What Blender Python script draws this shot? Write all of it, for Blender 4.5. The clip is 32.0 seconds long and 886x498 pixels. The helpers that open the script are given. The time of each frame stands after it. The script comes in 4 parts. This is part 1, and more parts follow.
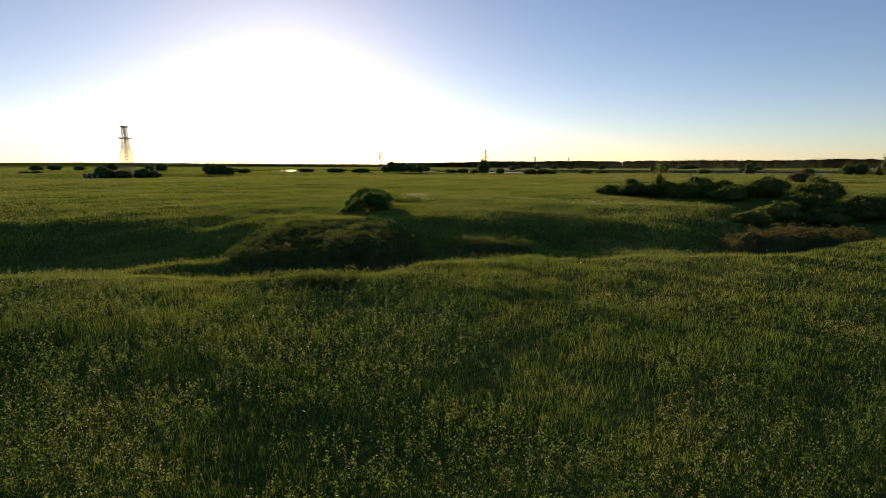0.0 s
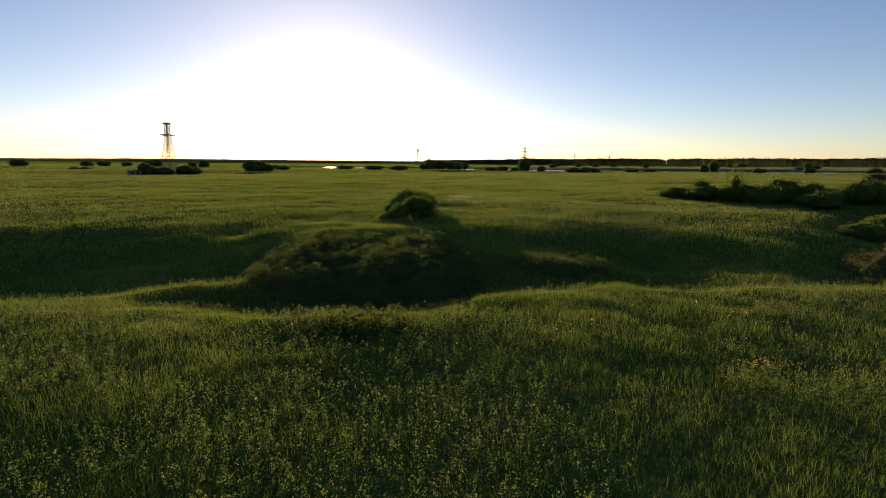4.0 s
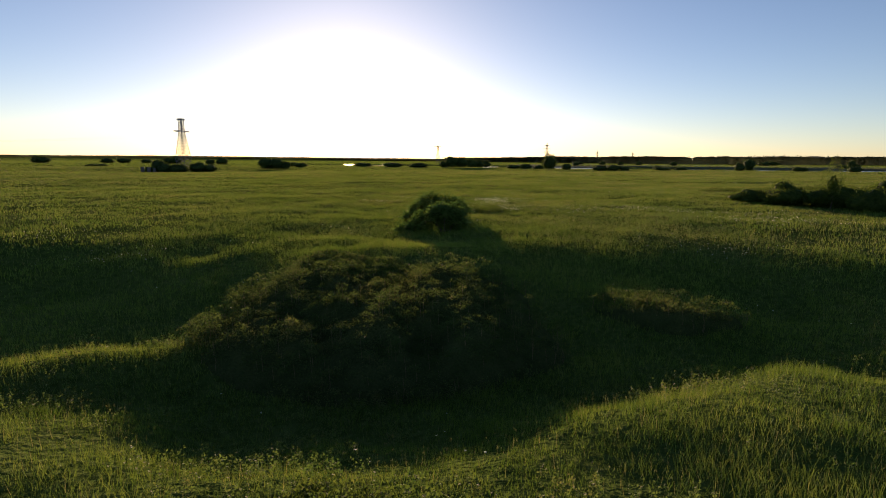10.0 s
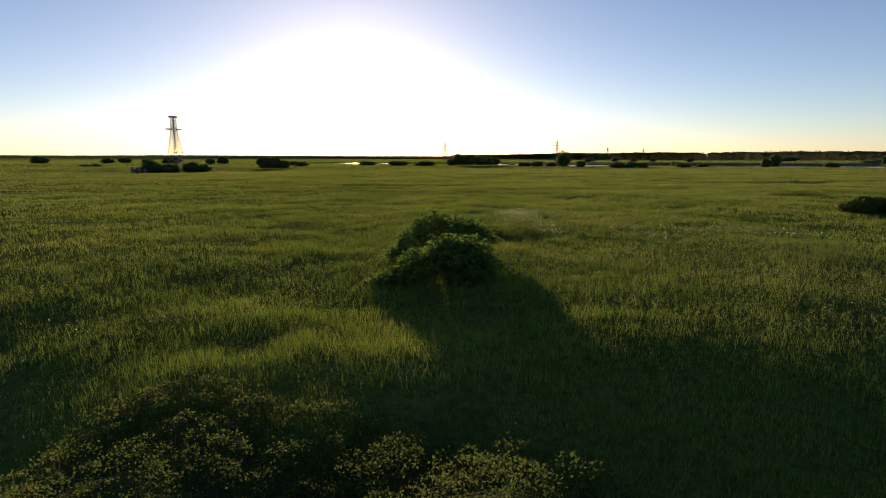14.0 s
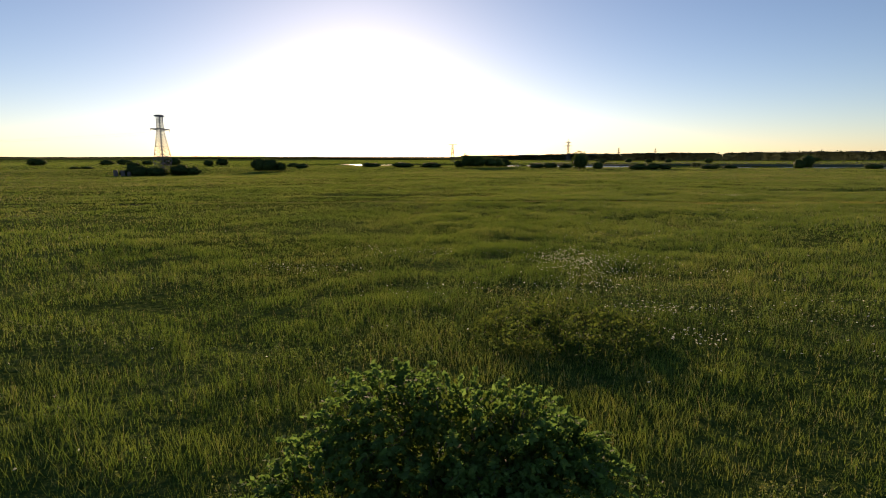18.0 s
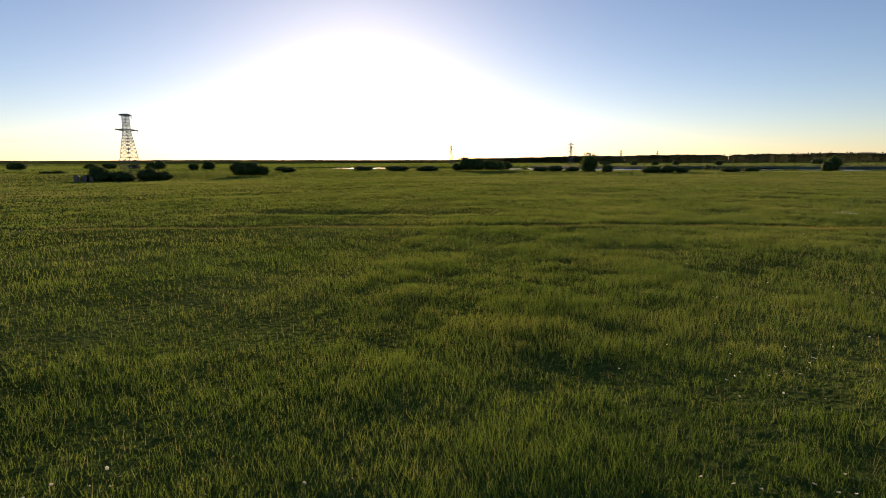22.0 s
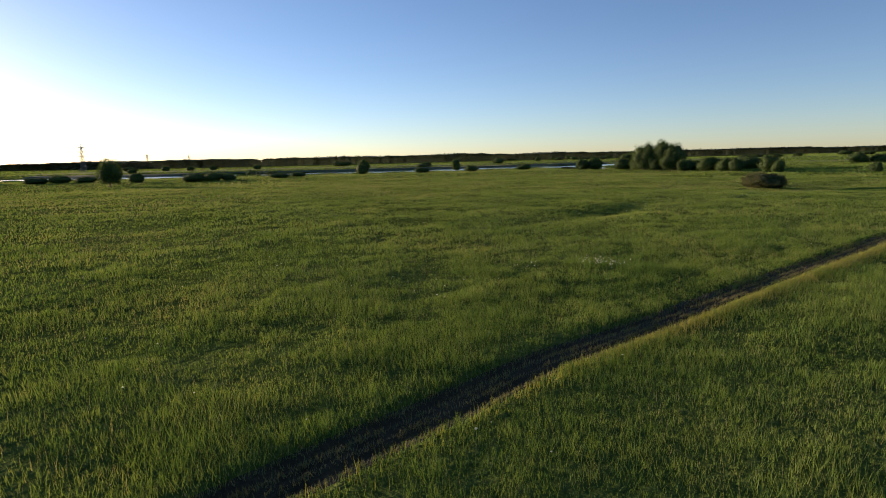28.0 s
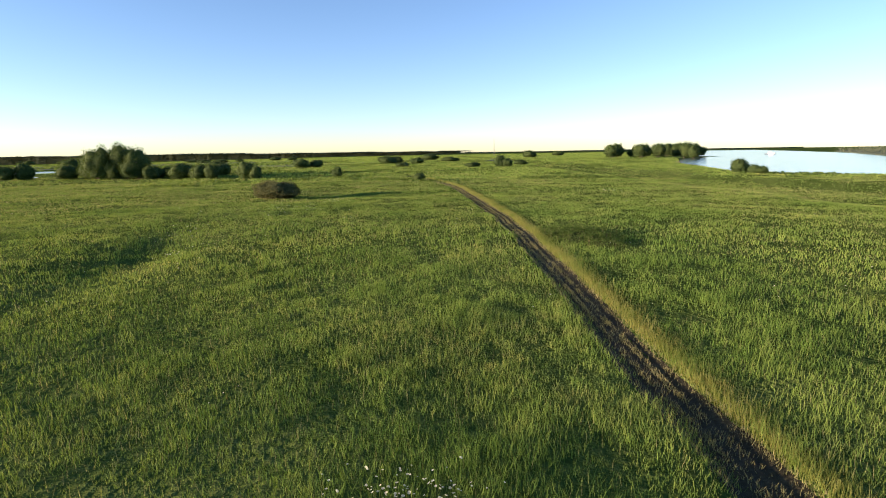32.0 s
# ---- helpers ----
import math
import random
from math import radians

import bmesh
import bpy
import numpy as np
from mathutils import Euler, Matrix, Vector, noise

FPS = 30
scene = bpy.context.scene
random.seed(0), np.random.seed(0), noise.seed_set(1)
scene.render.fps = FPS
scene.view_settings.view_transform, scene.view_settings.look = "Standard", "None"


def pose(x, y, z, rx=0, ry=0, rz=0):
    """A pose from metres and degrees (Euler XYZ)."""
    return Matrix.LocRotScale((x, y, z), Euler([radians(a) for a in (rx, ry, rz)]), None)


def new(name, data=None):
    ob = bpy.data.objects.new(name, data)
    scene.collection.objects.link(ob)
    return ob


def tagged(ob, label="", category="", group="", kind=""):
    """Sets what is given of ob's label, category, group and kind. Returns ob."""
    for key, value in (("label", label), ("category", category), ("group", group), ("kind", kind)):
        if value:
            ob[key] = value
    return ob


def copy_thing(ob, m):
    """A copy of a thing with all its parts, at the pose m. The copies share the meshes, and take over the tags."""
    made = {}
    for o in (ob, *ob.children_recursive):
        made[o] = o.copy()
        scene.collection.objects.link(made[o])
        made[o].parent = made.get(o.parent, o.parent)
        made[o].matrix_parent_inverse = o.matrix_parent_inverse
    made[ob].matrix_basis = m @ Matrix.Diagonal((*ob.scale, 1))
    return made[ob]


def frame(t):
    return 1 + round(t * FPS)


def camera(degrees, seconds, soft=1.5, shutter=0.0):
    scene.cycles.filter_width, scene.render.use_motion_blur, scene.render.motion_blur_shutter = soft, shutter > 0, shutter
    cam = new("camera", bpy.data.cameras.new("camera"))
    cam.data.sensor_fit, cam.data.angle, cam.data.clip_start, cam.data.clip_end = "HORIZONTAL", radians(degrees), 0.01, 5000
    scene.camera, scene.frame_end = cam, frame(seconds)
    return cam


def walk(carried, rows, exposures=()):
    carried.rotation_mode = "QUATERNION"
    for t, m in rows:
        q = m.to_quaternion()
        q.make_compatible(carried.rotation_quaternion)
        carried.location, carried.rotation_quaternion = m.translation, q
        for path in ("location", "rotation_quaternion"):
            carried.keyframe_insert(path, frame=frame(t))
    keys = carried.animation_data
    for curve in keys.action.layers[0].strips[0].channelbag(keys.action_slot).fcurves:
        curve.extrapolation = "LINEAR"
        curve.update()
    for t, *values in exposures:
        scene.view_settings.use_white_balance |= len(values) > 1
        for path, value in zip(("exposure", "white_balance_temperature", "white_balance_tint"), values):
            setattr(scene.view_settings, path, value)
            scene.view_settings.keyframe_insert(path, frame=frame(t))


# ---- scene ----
# The camera flies over a river meadow towards the low sun, then turns along a farm track.
# seconds, x, y, z, heading (left of +y), tilt, lean
ROWS = [
    (0.0, 0.04, 0.03, 7.72, -1.36, -8.54, -0.09),
    (0.5, -0.20, 1.28, 7.73, -0.36, -8.52, -0.07),
    (1.0, -0.48, 2.44, 7.79, 0.45, -8.53, -0.04),
    (1.5, -0.76, 3.55, 7.88, 0.94, -8.56, -0.01),
    (2.0, -1.01, 4.75, 7.97, 0.93, -8.61, -0.01),
    (2.5, -1.22, 6.14, 8.04, 1.30, -8.65, -0.00),
    (3.0, -1.44, 7.68, 8.09, 1.68, -8.71, 0.02),
    (3.5, -1.71, 9.31, 8.16, 2.05, -8.79, 0.04),
    (5.5, -2.96, 16.79, 8.69, 3.09, -8.90, 0.47),
    (6.0, -3.23, 18.05, 8.68, 3.32, -8.71, 0.43),
    (6.5, -3.44, 18.99, 8.64, 3.51, -8.75, 0.44),
    (7.0, -3.61, 19.72, 8.55, 3.59, -8.79, 0.46),
    (7.5, -3.77, 20.58, 8.45, 3.69, -8.85, 0.45),
    (8.0, -3.94, 21.77, 8.37, 3.81, -8.92, 0.43),
    (8.5, -4.12, 23.36, 8.31, 3.93, -8.98, 0.39),
    (9.0, -4.31, 25.31, 8.24, 4.05, -9.03, 0.34),
    (9.5, -4.51, 27.58, 8.17, 4.17, -9.07, 0.29),
    (10.0, -4.70, 30.09, 8.09, 4.31, -9.09, 0.23),
    (10.5, -4.91, 32.79, 8.04, 4.43, -9.11, 0.11),
    (11.0, -5.13, 35.73, 8.00, 4.54, -9.11, -0.05),
    (11.5, -5.38, 38.94, 8.00, 4.66, -9.13, -0.19),
    (12.0, -5.67, 42.39, 8.08, 4.77, -9.20, -0.24),
    (12.5, -6.00, 46.01, 8.21, 4.84, -9.29, -0.22),
    (13.0, -6.32, 49.72, 8.31, 4.91, -9.33, -0.20),
    (13.5, -6.64, 53.47, 8.35, 4.98, -9.33, -0.19),
    (15.5, -7.60, 68.69, 8.42, 5.63, -9.40, -0.18),
    (16.0, -7.97, 72.76, 8.41, 5.70, -9.38, -0.22),
    (16.5, -8.34, 76.91, 8.41, 5.75, -9.36, -0.25),
    (17.0, -8.71, 81.20, 8.49, 5.79, -9.34, -0.28),
    (17.5, -9.05, 85.62, 8.66, 5.85, -9.31, -0.29),
    (18.0, -9.36, 90.11, 8.86, 5.91, -9.26, -0.29),
    (18.5, -9.66, 94.64, 9.00, 5.94, -9.22, -0.28),
    (19.0, -9.93, 99.21, 9.06, 5.95, -9.20, -0.28),
    (19.5, -10.16, 103.82, 9.09, 5.96, -9.18, -0.29),
    (20.0, -10.39, 108.48, 9.09, 5.98, -9.13, -0.31),
    (20.5, -10.62, 113.21, 9.05, 5.98, -9.09, -0.33),
    (21.0, -10.83, 118.01, 9.00, 5.95, -9.06, -0.37),
    (21.5, -11.02, 122.86, 8.94, 5.91, -9.03, -0.41),
    (22.0, -11.17, 127.78, 8.85, 5.86, -8.98, -0.44),
    (22.5, -11.28, 132.79, 8.73, 5.81, -8.91, -0.44),
    (23.0, -11.38, 137.90, 8.63, 5.83, -8.83, -0.44),
    (23.5, -11.46, 143.06, 8.58, 3.14, -8.80, -0.47),
    (24.0, -11.48, 148.25, 8.59, -3.75, -8.89, -0.53),
    (24.5, -11.33, 153.40, 8.65, -10.17, -8.99, -0.67),
    (25.0, -10.90, 158.46, 8.73, -15.47, -8.98, -0.89),
    (25.5, -10.15, 163.42, 8.85, -25.58, -8.93, -1.13),
    (26.0, -9.10, 168.24, 9.05, -33.68, -9.14, -1.23),
    (26.5, -7.83, 172.90, 9.34, -35.75, -9.27, -1.19),
    (28.5, 0.77, 192.78, 10.48, -39.90, -9.32, -1.28),
    (29.0, 3.89, 197.05, 10.55, -42.58, -9.53, -1.20),
    (29.5, 7.31, 201.27, 10.56, -58.66, -9.62, -1.12),
    (30.0, 11.02, 205.29, 10.54, -80.25, -9.80, -1.06),
    (30.5, 14.81, 208.88, 10.53, -84.95, -9.80, -1.02),
    (31.0, 18.56, 211.93, 10.55, -84.20, -9.79, -0.99),
    (31.5, 22.33, 214.58, 10.58, -85.62, -9.76, -0.97),
    (32.0, 26.16, 217.02, 10.61, -92.29, -9.81, -0.95),
]
cam = camera(77.05, 32.0, soft=1.05)
walk(cam, [(t, pose(x, y, z, 0, 0, yaw) @ pose(0, 0, 0, 90 + tilt) @ pose(0, 0, 0, 0, 0, lean))
           for t, x, y, z, yaw, tilt, lean in ROWS],
     [(0, 0.75, 5450, 23), (23, 0.75, 5450, 23), (25, 0.75, 5300, 22), (26, 0.7, 5000, 20), (27.5, 0.92, 5000, 20), (29, 1.34, 5000, 19), (32, 1.9, 5050, 19)])

# ---------------------------------------------------------------- light
SUN_SIDE, SUN_UP = 13.8, 7.0          # degrees left of +y, and above the horizon
world = bpy.data.worlds.new("evening_sky")
scene.world = world
world.use_nodes = True
wn = world.node_tree
wn.nodes.clear()
sky = wn.nodes.new("ShaderNodeTexSky")
sky.sky_type = 'NISHITA'
sky.sun_disc = False
sky.sun_elevation, sky.sun_rotation = radians(SUN_UP), radians(-SUN_SIDE)
sky.air_density, sky.dust_density, sky.ozone_density = 0.95, 1.1, 0.5
sky.altitude = 2000
wbg = wn.nodes.new("ShaderNodeBackground")
wbg.inputs["Strength"].default_value = 0.066
wout = wn.nodes.new("ShaderNodeOutputWorld")
wn.links.new(sky.outputs[0], wbg.inputs[0])
wn.links.new(wbg.outputs[0], wout.inputs[0])
sun = new("sun", bpy.data.lights.new("sun", 'SUN'))
sun.data.energy, sun.data.angle, sun.data.color = 5.0, radians(0.55), (1.0, 0.62, 0.31)
sun.rotation_euler = (radians(90 - SUN_UP), 0, radians(180 + SUN_SIDE))

# ---------------------------------------------------------------- materials


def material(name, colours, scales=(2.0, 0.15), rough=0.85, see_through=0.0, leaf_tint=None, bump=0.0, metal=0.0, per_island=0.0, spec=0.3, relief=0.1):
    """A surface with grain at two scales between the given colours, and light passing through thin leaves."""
    m = bpy.data.materials.new(name)
    m.use_nodes = True
    nt = m.node_tree
    n, link = nt.nodes, nt.links.new
    bsdf = n["Principled BSDF"]
    geo = n.new("ShaderNodeNewGeometry")
    fine, broad = n.new("ShaderNodeTexNoise"), n.new("ShaderNodeTexNoise")
    for tex, s, d in ((fine, scales[0], 4), (broad, scales[1], 3)):
        tex.inputs["Scale"].default_value, tex.inputs["Detail"].default_value = s, d
        link(geo.outputs["Position"], tex.inputs["Vector"])
    add = n.new("ShaderNodeMath")
    add.operation = 'ADD'
    link(fine.outputs[0], add.inputs[0])
    link(broad.outputs[0], add.inputs[1])
    last = add
    if per_island:
        isl = n.new("ShaderNodeMath")
        isl.operation = 'MULTIPLY_ADD'
        link(geo.outputs["Random Per Island"], isl.inputs[0])
        isl.inputs[1].default_value = per_island
        link(add.outputs[0], isl.inputs[2])
        last = isl
    span = n.new("ShaderNodeMapRange")
    span.inputs["From Min"].default_value = 0.68
    span.inputs["From Max"].default_value = 1.32 + per_island
    link(last.outputs[0], span.inputs["Value"])
    ramp = n.new("ShaderNodeValToRGB")
    el = ramp.color_ramp.elements
    while len(el) < len(colours):
        el.new(0.5)
    for k, c in enumerate(colours):
        el[k].position, el[k].color = k / (len(colours) - 1), (*c, 1)
    link(span.outputs[0], ramp.inputs[0])
    link(ramp.outputs[0], bsdf.inputs["Base Color"])
    bsdf.inputs["Roughness"].default_value = rough
    bsdf.inputs["Metallic"].default_value = metal
    bsdf.inputs["Specular IOR Level"].default_value = spec
    if bump:
        b = n.new("ShaderNodeBump")
        b.inputs["Strength"].default_value, b.inputs["Distance"].default_value = bump, relief
        link(fine.outputs[0], b.inputs["Height"])
        link(b.outputs[0], bsdf.inputs["Normal"])
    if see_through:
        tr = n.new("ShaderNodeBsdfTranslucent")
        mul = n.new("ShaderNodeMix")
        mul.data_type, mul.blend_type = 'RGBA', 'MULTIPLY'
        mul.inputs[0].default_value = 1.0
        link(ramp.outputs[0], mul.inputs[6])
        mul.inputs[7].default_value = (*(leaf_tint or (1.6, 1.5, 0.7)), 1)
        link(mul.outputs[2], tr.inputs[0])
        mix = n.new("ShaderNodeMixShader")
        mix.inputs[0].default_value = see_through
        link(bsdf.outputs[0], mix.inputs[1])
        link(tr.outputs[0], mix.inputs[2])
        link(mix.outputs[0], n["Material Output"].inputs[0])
    return m


M_SOIL = material("meadow_floor", [(0.036, 0.062, 0.012), (0.066, 0.1, 0.021), (0.108, 0.142, 0.037)], (2.2, 0.05), 0.95, bump=1.0, spec=0.0, relief=0.7)
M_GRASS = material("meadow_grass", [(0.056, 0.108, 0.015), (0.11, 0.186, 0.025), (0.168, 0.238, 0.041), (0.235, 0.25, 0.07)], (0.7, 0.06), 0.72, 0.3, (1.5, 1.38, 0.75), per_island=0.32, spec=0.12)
M_DRY_LIT = material("dry_sunlit_verge_grass", [(0.11, 0.16, 0.022), (0.17, 0.2, 0.035), (0.25, 0.24, 0.065)], (3.0, 0.2), 0.6, 0.5, (1.4, 1.3, 0.7))
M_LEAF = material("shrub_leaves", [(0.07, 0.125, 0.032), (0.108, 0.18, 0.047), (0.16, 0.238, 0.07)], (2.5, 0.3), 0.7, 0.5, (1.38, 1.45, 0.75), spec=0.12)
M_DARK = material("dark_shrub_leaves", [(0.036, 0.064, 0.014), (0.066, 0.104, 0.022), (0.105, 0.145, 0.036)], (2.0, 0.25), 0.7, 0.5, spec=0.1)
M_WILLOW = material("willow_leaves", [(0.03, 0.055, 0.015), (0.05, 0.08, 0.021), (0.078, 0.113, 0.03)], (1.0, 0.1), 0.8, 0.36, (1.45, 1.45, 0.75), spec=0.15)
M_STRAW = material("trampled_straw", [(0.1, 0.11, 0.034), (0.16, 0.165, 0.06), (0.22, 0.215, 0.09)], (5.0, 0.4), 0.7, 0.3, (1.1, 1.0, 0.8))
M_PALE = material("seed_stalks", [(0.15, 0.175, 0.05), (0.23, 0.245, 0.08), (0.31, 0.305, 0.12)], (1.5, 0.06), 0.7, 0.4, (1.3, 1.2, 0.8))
# for the sheet added inside thickets to hold shade between the weed heads
M_INNER = material("thicket_shade_sheet", [(0.04, 0.058, 0.018), (0.062, 0.082, 0.026), (0.085, 0.105, 0.034)], (9, 0.8), 1.0, bump=1.0, spec=0.0, relief=0.3)
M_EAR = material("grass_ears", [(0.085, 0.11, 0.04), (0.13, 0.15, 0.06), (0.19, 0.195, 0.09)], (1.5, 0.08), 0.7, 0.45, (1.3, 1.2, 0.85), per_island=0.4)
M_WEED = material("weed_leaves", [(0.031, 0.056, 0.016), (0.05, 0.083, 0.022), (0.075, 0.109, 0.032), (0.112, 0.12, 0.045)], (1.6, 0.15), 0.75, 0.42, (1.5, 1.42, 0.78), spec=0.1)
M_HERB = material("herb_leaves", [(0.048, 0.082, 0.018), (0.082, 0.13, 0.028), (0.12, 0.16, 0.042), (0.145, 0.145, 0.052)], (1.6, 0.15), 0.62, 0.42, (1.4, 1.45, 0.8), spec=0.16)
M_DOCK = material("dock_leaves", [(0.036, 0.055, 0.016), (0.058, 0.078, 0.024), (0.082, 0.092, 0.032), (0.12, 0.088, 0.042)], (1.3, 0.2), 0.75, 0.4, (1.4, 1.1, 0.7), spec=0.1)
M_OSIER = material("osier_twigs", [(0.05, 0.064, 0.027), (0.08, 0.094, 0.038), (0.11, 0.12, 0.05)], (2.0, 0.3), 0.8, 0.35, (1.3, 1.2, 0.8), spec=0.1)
# paler and greyer than the nearer leaves: distance haze put into the colour
M_WOODS = material("hazed_wood_leaves", [(0.07, 0.09, 0.06), (0.095, 0.118, 0.075), (0.12, 0.145, 0.09)], (0.2, 0.01), 0.9, 0.15, (1.3, 1.3, 1.0), spec=0.05)
M_BARK = material("bark", [(0.05, 0.04, 0.03), (0.11, 0.09, 0.07), (0.16, 0.13, 0.1)], (12, 1.5), 0.9, bump=0.5)
M_EARTH = material("track_earth", [(0.017, 0.016, 0.007), (0.032, 0.029, 0.012), (0.06, 0.054, 0.024)], (7, 0.7), 0.95, bump=0.7)
M_STEEL = material("galvanised_steel", [(0.1, 0.1, 0.1), (0.16, 0.16, 0.16)], (4, 0.4), 0.7, metal=0.15)
M_CONCRETE = material("weathered_concrete", [(0.09, 0.085, 0.075), (0.16, 0.15, 0.135)], (3, 0.5), 0.9, bump=0.4)
M_PETAL = material("white_petals", [(0.58, 0.6, 0.42), (0.72, 0.74, 0.58)], (9, 1), 0.6, 0.5, (1.0, 1.05, 0.95))
M_YELLOW = material("yellow_flowers", [(0.45, 0.36, 0.03), (0.6, 0.5, 0.06)], (9, 1), 0.6, 0.35, (1, 1, 0.8))
M_STALK = material("dry_stalks", [(0.16, 0.13, 0.06), (0.26, 0.21, 0.11)], (6, 0.5), 0.8, 0.3, (1.2, 1.1, 0.8))
M_PAINT = material("white_boat_paint", [(0.7, 0.7, 0.68), (0.8, 0.8, 0.79)], (2, 0.3), 0.4)
M_HULL = material("dark_hull_paint", [(0.05, 0.06, 0.08), (0.09, 0.1, 0.12)], (2, 0.3), 0.4)


def water_material(name, tint):
    m = material(name, [tint, tuple(c * 1.4 for c in tint)], (0.05, 0.005), 0.13, spec=0.5)
    nt = m.node_tree
    tex, bump, geo = nt.nodes.new("ShaderNodeTexNoise"), nt.nodes.new("ShaderNodeBump"), nt.nodes.new("ShaderNodeNewGeometry")
    tex.inputs["Scale"].default_value, tex.inputs["Detail"].default_value = 0.6, 3
    bump.inputs["Strength"].default_value, bump.inputs["Distance"].default_value = 0.25, 0.13
    nt.links.new(geo.outputs["Position"], tex.inputs["Vector"])
    nt.links.new(tex.outputs[0], bump.inputs["Height"])
    nt.links.new(bump.outputs[0], nt.nodes["Principled BSDF"].inputs["Normal"])
    return m


M_WATER = water_material("river_water", (0.02, 0.03, 0.035))

# ---------------------------------------------------------------- mesh helpers
rng = np.random.default_rng(7)


def np_mesh(name, verts, faces, mat, smooth=False):
    """A mesh from arrays: verts (n, 3), faces (m, k)."""
    me = bpy.data.meshes.new(name)
    faces = np.asarray(faces, np.int32)
    m, k = faces.shape
    me.vertices.add(len(verts))
    me.vertices.foreach_set("co", np.asarray(verts, np.float32).ravel())
    me.loops.add(m * k)
    me.loops.foreach_set("vertex_index", faces.ravel())
    me.polygons.add(m)
    me.polygons.foreach_set("loop_start", np.arange(0, m * k, k, dtype=np.int32))
    if smooth:
        me.polygons.foreach_set("use_smooth", np.ones(m, bool))
    me.update(calc_edges=True)
    me.materials.append(mat)
    return me


def part(name, me, parent, label=""):
    ob = new(name, me)
    ob.parent = parent
    return tagged(ob, label=label)


def bm_mesh(name, bm, mat, smooth=False):
    me = bpy.data.meshes.new(name)
    bm.to_mesh(me)
    bm.free()
    me.materials.append(mat)
    if smooth:
        for p in me.polygons:
            p.use_smooth = True
    return me


def smoothstep(a, b, v):
    s = np.clip((v - a) / (b - a), 0, 1)
    return s * s * (3 - 2 * s)


def value_noise(x, y, size, seed):
    """Smooth noise in -1..1 with hills of the given size."""
    r = np.random.default_rng(seed).uniform(-1, 1, (64, 64))
    u, v = np.asarray(x) / size, np.asarray(y) / size
    i, j = np.floor(u).astype(int), np.floor(v).astype(int)
    a, b = u - i, v - j
    a, b = a * a * (3 - 2 * a), b * b * (3 - 2 * b)
    g = lambda p, q: r[p % 64, q % 64]
    return (g(i, j) * (1 - a) + g(i + 1, j) * a) * (1 - b) + (g(i, j + 1) * (1 - a) + g(i + 1, j + 1) * a) * b


# ---------------------------------------------------------------- the lie of the land
def track_y(x):
    """The farm track's middle line."""
    return np.interp(x, [-400, -70, -50, -30, -16, -5, 8, 20, 35, 52, 72, 100, 120, 150, 200, 215, 245, 262, 300, 420],
                     [165, 198.3, 200.2, 201.4, 202.2, 203.0, 204.7, 206.0, 206.0, 205.8, 205.0, 203.8, 203.6, 204.4, 206, 208, 212, 215, 224, 240])


def path_gap(x, y):
    """How far a place is from the flown line."""
    best = np.full(np.shape(x), 1e9)
    line = [(-2, 4), (-4, 25), (-11, 138), (-9, 168), (0, 192), (27, 217), (52, 212)]
    for (ax, ay), (bx, by) in zip(line, line[1:]):
        s = np.clip(((x - ax) * (bx - ax) + (y - ay) * (by - ay)) / ((bx - ax) ** 2 + (by - ay) ** 2), 0, 1)
        best = np.minimum(best, np.hypot(x - ax - s * (bx - ax), y - ay - s * (by - ay)))
    return best


def line_gap(x, y, pts):
    best = np.full(np.shape(x), 1e9)
    for (ax, ay), (bx, by) in zip(pts, pts[1:]):
        s = np.clip(((x - ax) * (bx - ax) + (y - ay) * (by - ay)) / ((bx - ax) ** 2 + (by - ay) ** 2), 0, 1)
        best = np.minimum(best, np.hypot(x - ax - s * (bx - ax), y - ay - s * (by - ay)))
    return best


def inside(x, y, pts):
    hit = np.zeros(np.shape(x), bool)
    for (ax, ay), (bx, by) in zip(pts, pts[1:] + pts[:1]):
        if ay != by:
            hit ^= ((ay > y) != (by > y)) & (x < (bx - ax) * (y - ay) / (by - ay) + ax)
    return hit


GLINT = [(-275, 1000), (-235, 978), (-180, 950), (-150, 960)]
LAGOON = [(0, 890), (40, 845), (110, 775), (190, 735), (265, 690), (330, 650), (440, 612), (530, 585), (640, 580)]
POND = [(395, 470), (430, 492), (470, 540), (500, 590)]
RIVER = [(200, -500), (205, -200), (235, -60), (262, 7), (310, 36), (383, 11), (490, -24), (700, -128), (1000, -275), (2000, -790),
         (3300, -1450), (3300, -1750), (1800, -1000), (1040, -585), (600, -290), (480, -340), (330, -500)]


